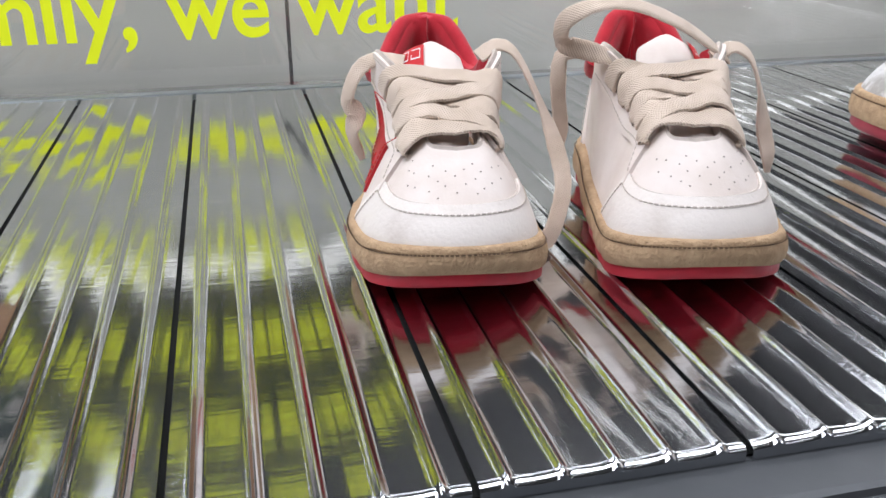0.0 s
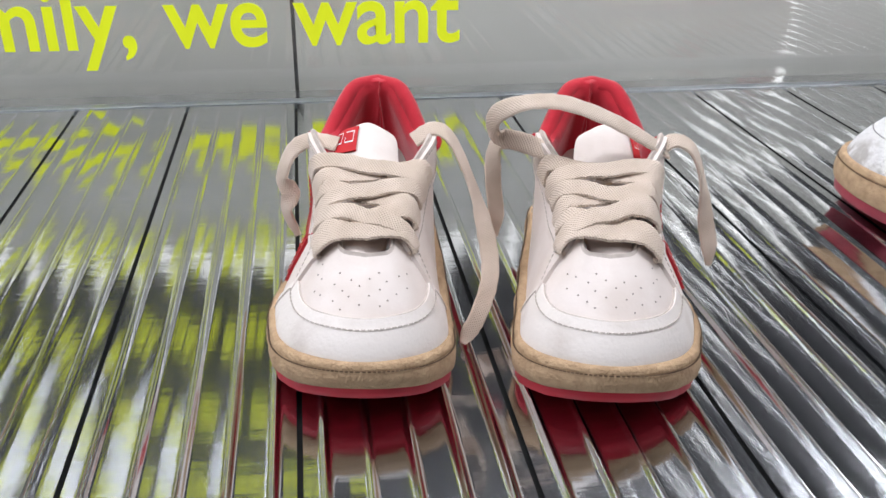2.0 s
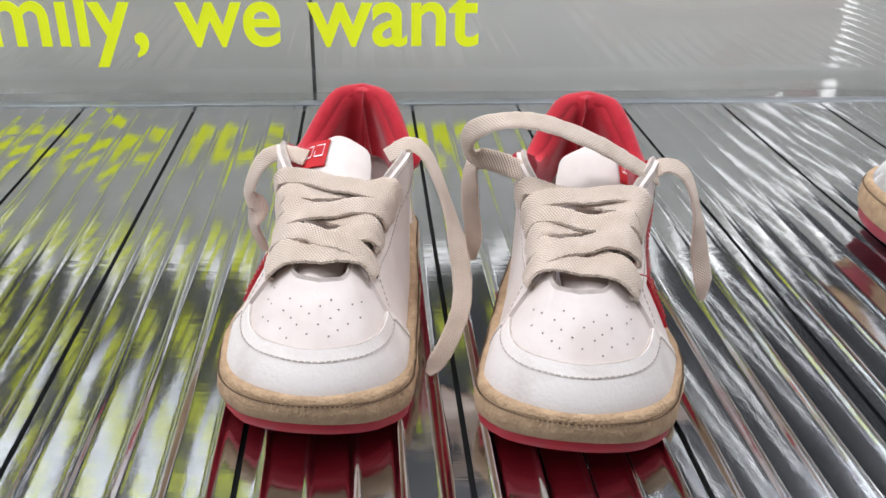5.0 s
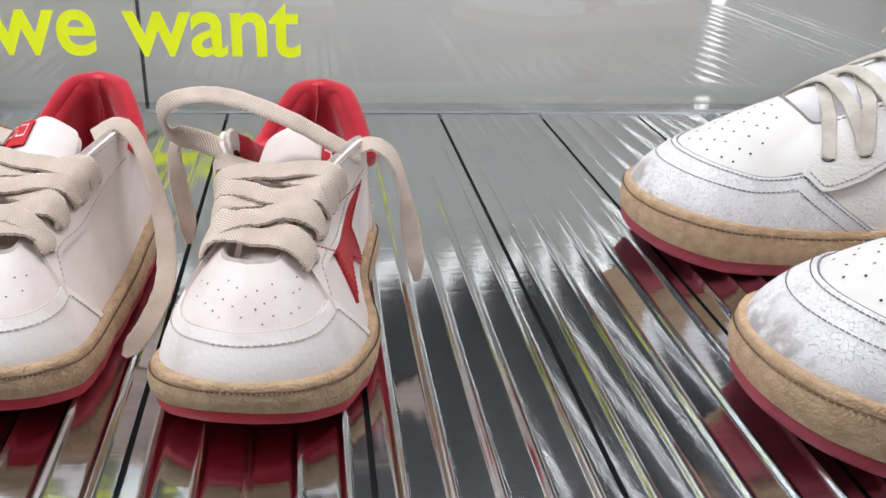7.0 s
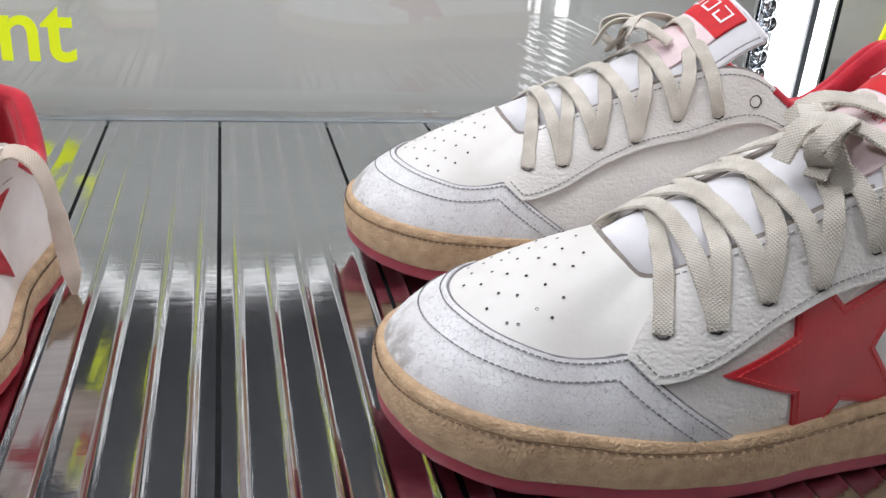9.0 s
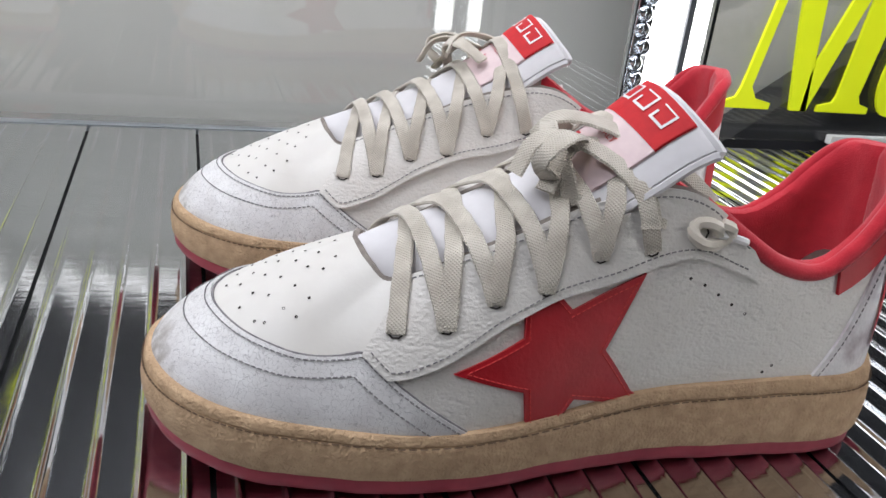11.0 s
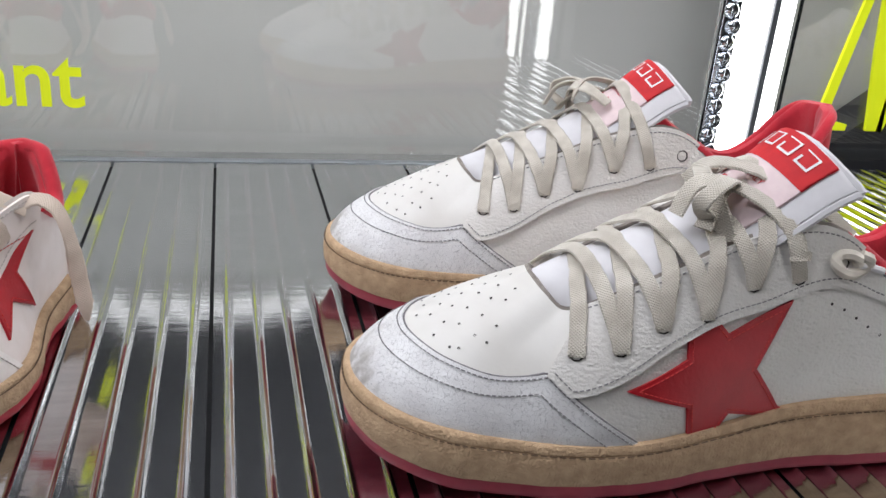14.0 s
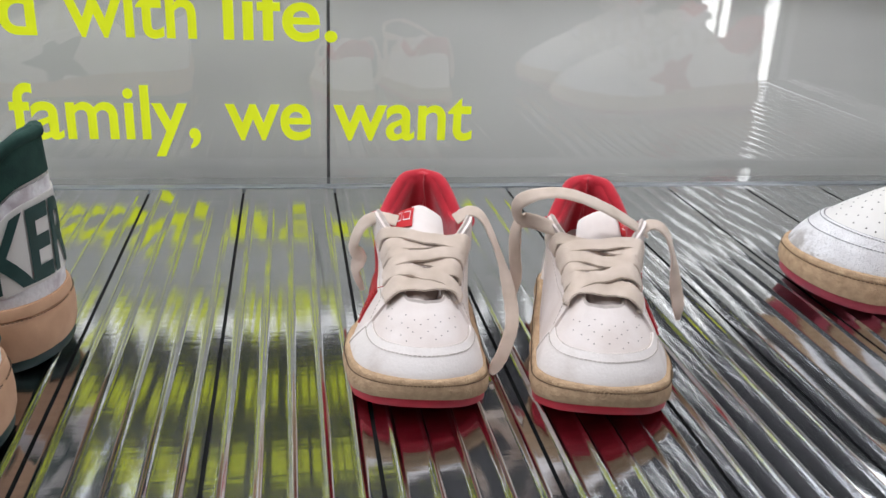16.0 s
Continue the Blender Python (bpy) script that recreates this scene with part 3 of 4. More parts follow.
class Last:
    """The form of one shoe: toe at the origin, heel toward +x, outer side toward -y when side is -1."""

    def __init__(self, length, sx, sy, sz, side, mid_z, toe_z=0.010, kid=False):
        self.L, self.sy, self.sz, self.side = length, sy, sz, side
        self.mid_z, self.toe_z, self.kid = lerp_table(mid_z), toe_z, kid

    def half(self, u):
        w = WIDTH(u) / 2
        toe = 0.19 if self.kid else 0.16
        if u < toe:
            w *= max(0.0, 1 - (1 - u / toe) ** 2.25) ** (1 / 2.25)
        if u > 0.89:
            w *= max(0.0, 1 - ((u - 0.89) / 0.11) ** 2.25) ** (1 / 2.25)
        return w * self.sy

    def bottom_z(self, u):
        return self.toe_z * max(0.0, 1 - u / 0.22) ** 2 + 0.003 * max(0.0, (u - 0.88) / 0.12) ** 2

    def outline(self, a, inset=0.0):
        """Point of the sole's rim; a runs from -1 (heel) over 0 (toe) to 1 (heel)."""
        s = -1 if a < 0 else 1
        u = (1 - math.cos(math.pi * abs(a))) / 2
        k = 1 - 2 * inset / self.L
        h = max(0.0, self.half(u) - inset * min(1, self.half(u) / (0.02 * self.sy + 1e-9)))
        return Vector((self.L * (0.5 + (u - 0.5) * k), s * h * 1.0 + self.centre(u), 0)), u

    def centre(self, u):
        return -self.side * SHIFT(u) * self.sy * 1.0

    def upper(self, a, v):
        s = -1 if a < 0 else 1
        p, u = self.outline(a, 0.0035)
        start = 0.205 if self.kid else 0.25
        ue = u if u > 0.5 else start + (0.5 - start) * (u / 0.5) ** 1.55
        x_e = min(ue, 1.0)
        ue = x_e if x_e > 0.5 else 0.25 + (x_e - start) * 0.25 / (0.5 - start)
        back = 0.0 if self.kid else 0.012 * max(0.0, (x_e - 0.6) / 0.4) ** 2
        e = Vector((self.L * (0.008 + (0.960 + back) * x_e), s * (KID_TOP_Y if self.kid else TOP_Y)(ue) * self.sy + self.centre(ue) * 0.7, (KID_TOP_Z if self.kid else TOP_Z)(ue) * self.sz))
        if self.kid:
            e.y -= self.side * 0.004 * max(0.0, 1 - max(0.0, x_e - 0.4) / 0.25)
        z0 = self.mid_z(u) - 0.003
        top = 1.1 if self.kid else 1.9
        ge = 1.6 if u < 0.2 else (1.6 + (top - 1.6) * min(1, (u - 0.2) / 0.25) if u < 0.8 else top - (top - 1.35) * (u - 0.8) / 0.2)
        g = max(v, 0.0) ** ge
        q = p.lerp(e, g)
        q.z = z0 + (e.z - z0) * v
        return q

    def at(self, u, v, s):
        return math.acos(1 - 2 * min(max(u, 0), 1)) / math.pi * s, v

    def at_x(self, x, v, s):
        """The place on the side s whose distance from the toe is x of the length, at height v."""
        lo, hi = 0.0, 1.0
        for _ in range(24):
            m = (lo + hi) / 2
            if self.upper(self.at(m, v, s)[0], v).x < x * self.L:
                lo = m
            else:
                hi = m
        return self.at((lo + hi) / 2, v, s)

    def point(self, a, v, lift=0.0):
        p = self.upper(a, v)
        if not lift:
            return p
        return p + self.normal(a, v) * lift

    def normal(self, a, v):
        e = 0.004
        du = self.upper(min(a + e, 0.9995), v) - self.upper(max(a - e, -0.9995), v)
        v0, v1 = max(v - 0.01, 0.01), min(v + 0.01, 1)
        dv = self.upper(a, v1) - self.upper(a, v0)
        n = du.cross(dv)
        n = n.normalized() if n.length > 1e-12 else Vector((0, 0, 1))
        c = Vector((self.L * 0.5, 0, 0.03))
        out = self.upper(a, v) - c
        out.z += 0.02
        return n if n.dot(out) > 0 else -n


def patch_geo(last, fn, nu, nv, thick=0.0012):
    """A piece of leather laid on the form: fn(i, j) in 0..1 gives (a, v). Its rim turns down onto the form."""
    us = [0, 0.0001] + [k / nu for k in range(0, nu + 1)][1:-1] + [0.9999, 1]
    vs = [0, 0.0001] + [k / nv for k in range(0, nv + 1)][1:-1] + [0.9999, 1]

    def f(i, j):
        rim = i in (0, 1) or j in (0, 1)
        a, v = fn(min(max(i, 0), 1), min(max(j, 0), 1))
        return last.point(a, min(v, 0.999), -0.0008 if rim else thick)
    return grid(f, us, vs)


def stitches_geo(last, path, step=0.0026, dash=0.0017, lift=0.0015, r=0.0003):
    """Short thread dashes along path, a list of (a, v)."""
    pts = [last.point(a, v, lift) for a, v in path]
    geo, run, start = [], 0.0, 0.0
    for p, q in zip(pts, pts[1:]):
        seg = (q - p).length
        if seg < 1e-9:
            continue
        d = (q - p) / seg
        while start < run + seg:
            c = p + d * (start - run)
            s = d.cross(Vector((0, 0, 1)))
            s = s.normalized() * r if s.length > 1e-6 else Vector((r, 0, 0))
            w = s.normalized().cross(d) * r
            e = d * dash / 2
            vv = [c - e + s, c - e + w, c - e - s, c - e - w, c + e + s, c + e + w, c + e - s, c + e - w]
            geo.append((vv, [(0, 1, 5, 4), (1, 2, 6, 5), (2, 3, 7, 6), (3, 0, 4, 7), (3, 2, 1, 0), (4, 5, 6, 7)]))
            start += step
        run += seg
    return join_geo(geo) if geo else None


def dots_geo(last, spots, r, lift=0.0003, up=0.0006):
    """Small punched holes: shallow dark cups on the leather."""
    geo = []
    for a, v in spots:
        c, n = last.point(a, v, lift), last.normal(a, v)
        t = n.cross(Vector((0, 1, 0.1))).normalized()
        b = n.cross(t)
        ring = [c + (t * math.cos(k * math.pi / 4) + b * math.sin(k * math.pi / 4)) * r + n * up for k in range(8)]
        geo.append(([c + n * (up - r * 0.5)] + ring, [(0, k + 1, (k + 1) % 8 + 1) for k in range(8)]))
    return join_geo(geo)


def star_geo(last, u0, v0, s, R, turn, thick=0.0013, inner=0.42):
    a0, _ = last.at(u0, v0, s)
    e = 0.01
    p0 = last.upper(a0, v0)
    pa = (last.upper(a0 + e, v0) - last.upper(a0 - e, v0)) / (2 * e)
    pv_ = (last.upper(a0, v0 + e) - last.upper(a0, v0 - e)) / (2 * e)
    ex = Vector((1, 0, 0))
    n = last.normal(a0, v0)
    ex = (ex - n * ex.dot(n)).normalized()
    ez = n.cross(ex)
    if ez.z < 0:
        ez = -ez
    mat = np.array([[pa.dot(ex), pv_.dot(ex)], [pa.dot(ez), pv_.dot(ez)]])
    inv = np.linalg.inv(mat)

    def place(x, z, lift):
        da, dv = inv @ np.array([x, z])
        return last.point(a0 + da, min(max(v0 + dv, 0.01), 0.985), lift)
    N, rings = 80, 9
    verts, faces = [place(0, 0, thick)], []

    def rad(th):
        k = ((th - turn) / (2 * math.pi / 5)) % 1.0
        k = abs(k - 0.5) * 2
        # straight edge between a tip (k=1) and a notch (k=0)
        ang = (1 - k) * math.pi / 5
        tip, notch = (1.0, 0.0), (inner * math.cos(math.pi / 5), inner * math.sin(math.pi / 5))
        dx, dy = notch[0] - tip[0], notch[1] - tip[1]
        c, sn = math.cos(ang), math.sin(ang)
        return (tip[0] * dy - tip[1] * dx) / (c * dy - sn * dx)
    for i in range(1, rings + 1):
        f = min(1.0, i / (rings - 1))
        for k in range(N):
            th = turn + 2 * math.pi * k / N
            r = R * rad(th) * f
            verts.append(place(r * math.cos(th), r * math.sin(th), thick if i < rings else -0.0008))
    for k in range(N):
        faces.append((0, 1 + k, 1 + (k + 1) % N))
    for i in range(rings - 1):
        for k in range(N):
            j = (k + 1) % N
            faces.append((1 + i * N + k, 1 + (i + 1) * N + k, 1 + (i + 1) * N + j, 1 + i * N + j))
    line = []
    for k in range(N + 1):
        th = turn + 2 * math.pi * k / N
        r = R * rad(th) * 0.88
        da, dv = inv @ np.array([r * math.cos(th), r * math.sin(th)])
        line.append((a0 + da, min(max(v0 + dv, 0.01), 0.985)))
    return (verts, faces), line


def sneaker(label, at, length, sy, sz, side, look_of, kid=False, group="", lace_geos=None, group_label=None):
    c = look_of
    mid = [(0, 0.033), (0.1, 0.030), (0.2, 0.027), (0.35, 0.0255), (0.5, 0.0285), (0.62, 0.0335), (0.8, 0.0370), (1, 0.0395)]
    if kid:
        mid = [(0, 0.0252), (0.1, 0.0214), (0.2, 0.0188), (0.3, 0.0180), (0.5, 0.0185), (0.7, 0.021), (1, 0.023)]
    last = Last(length, 1, sy, sz, side, mid, 0.0090 if kid else 0.009, kid)
    shoe = thing("sneaker", label, "shoe", group, at)
    red_h = 0.0060 if kid else 0.0075
    ring = [-1 + 2 * k / 120 for k in range(120)]

    # sole
    def sole(levels):
        def f(a, j):
            zf, inset = levels[j]
            p, u = last.outline(a, inset)
            lo, hi = last.bottom_z(u), last.mid_z(u)
            base = lo + red_h
            p.z = base + (hi - base) * zf if zf >= 0 else lo + red_h * (1 + zf)
            p.y += 0.0003 * math.sin(a * 60) + 0.0002 * math.sin(a * 140 + 1)
            return p
        return grid(f, ring, range(len(levels)), wrap=True)
    v, f = sole([(-1.0, 0.004), (-0.97, 0.0022), (-0.8, 0.0010), (-0.4, 0.0008), (0.0, 0.0012), (0.02, 0.004)])
    n = 6
    f.append(tuple(i * n for i in range(120)))
    mesh_ob("outsole", v, f, c["outsole"], shoe, c.get("outsole_label", ""))
    v, f = sole([(0.0, 0.003), (0.0, 0.0002), (0.12, -0.0006), (0.4, -0.0010), (0.66, -0.0006), (0.75, 0.0000), (0.775, 0.0010), (0.80, 0.0002), (0.92, 0.0005), (0.99, 0.0014), (1.0, 0.0034), (0.97, 0.007), (0.9, 0.012)])
    mesh_ob("midsole", v, f, c["midsole"], shoe, c.get("midsole_label", ""))
    geo, prev = [], None
    for k in range(0, 220):
        a0, a1 = -0.995 + 1.99 * k / 220, -0.995 + 1.99 * (k + 0.66) / 220
        q = []
        for a in (a0, a1):
            p, u = last.outline(a, -0.0003)
            lo = last.bottom_z(u) + red_h
            p.z = lo + (last.mid_z(u) - lo) * 0.775
            q.append(p)
        d = (q[1] - q[0]).normalized()
        s = d.cross(Vector((0, 0, 1))) * 0.0004
        w = Vector((0, 0, 0.00032))
        vv = [q[0] + s, q[0] + w, q[0] - s, q[0] - w, q[1] + s, q[1] + w, q[1] - s, q[1] - w]
        geo.append((vv, [(0, 1, 5, 4), (1, 2, 6, 5), (2, 3, 7, 6), (3, 0, 4, 7)]))
    tagged(mesh_ob("sole_stitching", *join_geo(geo), M["dark_thread"], shoe), kind="stuff")

    # upper: the quarter and vamp in one skin, open at the throat and collar
    aa = [-0.9995 + 1.999 * k / 120 for k in range(121)]
    vv = [0, 0.03, 0.08, 0.16, 0.25, 0.35, 0.45, 0.55, 0.65, 0.75, 0.84, 0.92, 0.97, 1.0]

    def skin(a, v):
        p = last.upper(a, v)
        if not kid:
            p += last.normal(a, v) * (0.0012 * noise.noise(Vector((p.x * 45, p.y * 45, p.z * 60))) * min(1, v * 4) * (1 - v))
        return p
    a_v = last.at(0.235, 0, 1)[0]
    mesh_ob("vamp", *grid(skin, [-a_v + 2 * a_v * k / 60 for k in range(61)], vv), c["vamp"], shoe, "smooth leather vamp")
    for s in (-1, 1):
        mesh_ob("quarter", *grid(skin, [s * (a_v + (0.9995 - a_v) * k / 60) for k in range(61)], vv), c["leather"], shoe)

    # lining, inside of the opening
    def lining(a, j):
        p = last.upper(a, 1.0)
        inner = last.upper(a, 0.45)
        cx = Vector((min(max(p.x, last.L * 0.32), last.L * 0.93), last.centre(0.6) * 0.7, 0))
        toward = cx - Vector((p.x, p.y, 0))
        toward = toward.normalized() if toward.length > 1e-6 else Vector((1, 0, 0))
        th = 0.0075 if abs(a) > 0.62 else 0.003
        prof = ((0, 0), (0.35, 0.0012), (0.8, 0.0004), (1.0, -0.004), (0.9, -0.012), (0.75, -0.03))
        k, dz = prof[j]
        q = p + toward * th * k
        q.z = p.z + dz * (1 if j < 4 else sz)
        if j == 5:
            q = Vector((inner.x, inner.y, max(0.04 * sz, p.z - 0.05 * sz))) + toward * 0.006
        return q
    cut = 0.60
    for piece in ([a for a in aa if a <= -cut], [a for a in aa if a >= cut]):
        mesh_ob("collar_lining", *grid(lining, piece, range(6)), c["lining"], shoe, c.get("lining_label", ""))
    mesh_ob("throat_lining", *grid(lining, [a for a in aa if -cut - 0.018 <= a <= cut + 0.018], range(5)), c["edge"], shoe)

    def insole(a, r):
        p, u = last.outline(a, 0.007)
        z = last.mid_z(u) + 0.002
        q = Vector((last.L * 0.6, last.centre(0.6), z + 0.002)).lerp(Vector((p.x, p.y, z)), r)
        return q
    mesh_ob("insole", *grid(insole, ring, [0.01, 0.5, 0.9, 1.0], wrap=True), M["insole"], shoe)

    # padded collar rim
    rim = []
    for k in range(41):
        u = 0.70 + 0.30 * math.sin(math.pi / 2 * k / 40)
        a = last.at(u, 1, 1)[0]
        rim.append(min(a, 0.9995))
    loop = [last.upper(-a, 1.0) for a in rim] + [last.upper(a, 1.0) for a in rim[::-1]]
    loop = [p + Vector((0, 0, -0.0022)) for p in loop]
    mesh_ob("collar_rim", *tube(loop[::2] + [loop[-1]], 0.0034 if not kid else 0.0042, 3, 10), c["lining"], shoe)

    # heel tab and counter
    k_tab = 0.72 if not kid else 0.70

    def tab(i, j):
        u0 = 0.925 if kid else 0.88
        a_end = last.at(u0, 0, 1)[0]
        a = a_end + (1 - a_end) * 2 * i
        a = a if a < 0.9995 else -(2 - a)
        a = max(min(a, 0.9995), -0.9995) if abs(a) < 1 else 0.9995
        w = 1 - abs(2 * i - 1)
        return a, (k_tab + 0.02 * w) + (0.999 - k_tab - 0.02 * w) * j

    def wrap_patch(fn, nu, nv, thick):
        us = [0, 0.0001] + [k / nu for k in range(1, nu)] + [0.9999, 1]
        vs = [0, 0.0001] + [k / nv for k in range(1, nv)] + [0.9999, 1]

        def g(i, j):
            rimmed = i in (0, 1) or j in (0, 1)
            a, v = fn(i, j)
            return last.point(a, v, -0.0008 if rimmed else thick)
        return grid(g, us, vs)
    mesh_ob("heel_tab", *wrap_patch(tab, 24, 6, 0.0016), c["tab"], shoe, c.get("tab_label", ""))

    def counter(i, j):
        top = k_tab - 0.01
        v = 0.02 + (top - 0.02) * j
        u0 = 0.86 + 0.075 * j
        a_end = last.at(u0, 0, 1)[0]
        a = a_end + (1 - a_end) * 2 * i
        a = a if a < 0.9995 else -(2 - a)
        return (max(min(a, 0.9995), -0.9995), v)
    mesh_ob("heel_counter", *wrap_patch(counter, 24, 8, 0.0013), c["cracked"] if kid else c["counter"], shoe)
    for s in (-1, 1):
        g = stitches_geo(last, [last.at(0.868 + 0.075 * k / 20, 0.03 + (k_tab - 0.05) * k / 20, s) for k in range(21)], lift=0.0019)
        tagged(mesh_ob("counter_stitching", *g, c["thread"], shoe), kind="stuff")

    if c.get("heel_word"):
        word, ink, back, dirn = c["heel_word"]
        if back:
            def band(i, j):
                a = 0.80 + 0.40 * i
                a = a if a < 0.9995 else -(2 - a)
                return max(min(a, 0.9995), -0.9995), 0.13 + 0.50 * j
            mesh_ob("heel_band", *wrap_patch(band, 24, 4, 0.0022), back, shoe, "pale grey band with dark letters")
        cu = bpy.data.curves.new("word", "FONT")
        cu.body, cu.offset = word, 0.03
        tmp = new("word", cu)
        me = bpy.data.meshes.new_from_object(tmp.evaluated_get(bpy.context.evaluated_depsgraph_get()))
        bpy.data.objects.remove(tmp)
        bm = bmesh.new()
        bm.from_mesh(me)
        bmesh.ops.triangulate(bm, faces=bm.faces[:])
        bmesh.ops.subdivide_edges(bm, edges=[e for e in bm.edges if e.calc_length() > 0.2], cuts=2, use_grid_fill=True)
        lo, hi = min(q.co.x for q in bm.verts), max(q.co.x for q in bm.verts)
        for q in bm.verts:
            i = (q.co.x - lo) / (hi - lo)
            a = dirn[0] + (dirn[1] - dirn[0]) * i
            a = a if abs(a) < 0.9995 else (-(2 - a) if a > 0 else 2 + a)
            q.co = last.point(max(min(a, 0.9995), -0.9995), 0.17 + q.co.y * 0.60, 0.0030 if back else 0.0019)
        bm.to_mesh(me)
        bm.free()
        me.materials.append(ink)
        ob = new("heel_letters", me)
        ob.parent = shoe

    # toe cap: a band round the toe that drops back to the sole on both sides
    vt, ut = (0.47, 0.385) if not kid else (0.49, 0.33)
    uc = 0.215 if not kid else 0.20

    def cap_top(u):
        if u < uc:
            return vt + 0.07 * (u / uc) ** 2
        return max(0.0, (vt + 0.07) * (ut - u) / (ut - uc))

    def cap(i, j):
        u_max = last.at(ut - 0.004, 0, 1)[0]
        a = -u_max + 2 * u_max * i
        u = (1 - math.cos(math.pi * abs(a))) / 2
        return a, 0.015 + max(0.0, cap_top(u) - 0.015) * j
    mesh_ob("toe_cap", *patch_geo(last, cap, 70, 10, 0.0013), c["cracked"], shoe, c.get("cap_label", ""))
    for drop in ((0.025, 0.14) if not kid else (0.10,)):
        path = []
        a_max = last.at(ut - 0.02 - drop * 0.12, 0, 1)[0]
        for k in range(141):
            a = -a_max + 2 * a_max * k / 140
            u = (1 - math.cos(math.pi * abs(a))) / 2
            path.append((a, max(0.02, cap_top(u) - drop)))
        tagged(mesh_ob("toe_stitching", *stitches_geo(last, path, 0.0024, 0.0016, 0.0016), c["thread"], shoe), kind="stuff")
    # vamp edge groove line along the cap's upper rim
    path = []
    a_max = last.at(ut - 0.01, 0, 1)[0]
    edge = [last.point(-a_max + 2 * a_max * k / 90, min(0.98, cap_top((1 - math.cos(math.pi * abs(-a_max + 2 * a_max * k / 90))) / 2) + 0.004), 0.0003) for k in range(91)]
    mesh_ob("toe_cap_edge", *tube(edge[::3] + [edge[-1]], 0.00045, 3, 6), c["thread"], shoe)

    # perforations on the vamp
    spots = []
    for row, (x, m) in enumerate(((0.098, 3), (0.114, 4), (0.130, 5), (0.146, 6), (0.162, 5), (0.178, 6), (0.194, 5), (0.21, 4), (0.226, 3), (0.24, 2))):
        for k in range(m):
            y = (k - (m - 1) / 2) * (0.0095 if row % 2 else 0.0102) * sy * (1.18 if not kid else 1.0)
            best = None
            for ia in range(-28, 29):
                for iv in range(26):
                    a, v = ia / 70, 0.5 + iv / 52
                    p = last.upper(a, min(v, 0.99))
                    d = (p.x - x * last.L * (1.0 if not kid else 1.08)) ** 2 + (p.y - y - last.centre(0.15)) ** 2
                    if best is None or d < best[0]:
                        best = (d, a, min(v, 0.99))
            u = (1 - math.cos(math.pi * abs(best[1]))) / 2
            if cap_top(u) + 0.05 < best[2] < (0.88 if kid else 0.95):
                spots.append(best[1:])
    tagged(mesh_ob("perforation", *dots_geo(last, spots, 0.00062 if not kid else 0.00038, 0.0, 0.00025), M["small_hole"] if kid else M["hole"], shoe), kind="stuff")

    # eyestays
    u_lo, u_hi = (0.212, 0.755) if not kid else (0.19, 0.66)

    def low_v(u):
        t = (u - u_lo) / (u_hi - u_lo)
        if kid:
            return 0.52 + 0.16 * t + 0.056 * math.sin(t * 3 * math.pi) * (1 - t) + 0.20 * max(0, t - 0.62) - 1.5 * max(0.0, 0.12 - t) + 0.12 * (1 - t)
        k = min(1.0, max(0.0, (u - 0.262) / 0.15))
        curve = 0.33 + 0.22 * k * k * (3 - 2 * k) + 0.13 * t + 0.035 * math.sin(t * 5 * math.pi) * (1 - t) + 0.20 * max(0, t - 0.62)
        return max(cap_top(u) - 0.015, curve)
    for s in (-1, 1):
        def stay(i, j, s=s):
            u = u_lo + (u_hi - u_lo) * i
            lo = low_v(u)
            hi = 0.998
            if i > 0.93:
                hi = 0.998 - (hi - lo) * 0.45 * ((i - 0.93) / 0.07) ** 2
            return last.at(u, 0, s)[0], lo + (hi - lo) * j
        mesh_ob("eyestay", *patch_geo(last, stay, 44, 8, 0.0024 if not kid else 0.0016), c["leather"], shoe)
        for off in (0.045, None):
            path = []
            for k in range(61):
                u = u_lo + 0.015 + (u_hi - u_lo - 0.03) * k / 60
                v = low_v(u) + off if off else 0.965 - (0.05 * max(0, k - 54) / 6)
                path.append(last.at(u, v, s))
            tagged(mesh_ob("eyestay_stitching", *stitches_geo(last, path, 0.0025, 0.0016, 0.0025 if not kid else 0.0017), c["thread"], shoe), kind="stuff")

    # side vents behind the eyestay on the outer side
    if not kid:
        vents = [last.at(0.66 + 0.17 * k / 8, 0.60 - 0.22 * (k / 8) ** 1.3, last.side) for k in range(9)]
        vents += [last.at(0.835 - 0.012 * k, 0.33 - 0.055 * k, last.side) for k in range(1, 5)]
        tagged(mesh_ob("side_vents", *dots_geo(last, vents, 0.0007, 0.0, 0.0003), M["hole"], shoe), kind="stuff")

    # star on the outer side
    if c.get("star"):
        su, sv, R, turn = c["star_at"]
        geo, line = star_geo(last, su, sv, last.side, R, radians(turn) if last.side < 0 else radians(turn))
        mesh_ob("star", *geo, c["star"], shoe, c.get("star_label", "red leather star"))
        tagged(mesh_ob("star_stitching", *stitches_geo(last, line, 0.0023, 0.0015, 0.0017, 0.0003), c["star_thread"], shoe), kind="stuff")

    # tongue
    if kid:
        tp = [(0.213, 0.0735), (0.30, 0.0795), (0.41, 0.088), (0.51, 0.101), (0.59, 0.113), (0.64, 0.121)]
        tw = [(0, 0.024), (0.5, 0.040), (0.8, 0.038), (0.93, 0.031), (1, 0.014)]
    else:
        tp = [(0.258, 0.0765), (0.30, 0.0815), (0.36, 0.089), (0.45, 0.103), (0.53, 0.120), (0.585, 0.135), (0.615, 0.1425)]
        tw = [(0, 0.026), (0.15, 0.044), (0.4, 0.054), (0.8, 0.060), (1, 0.062)]
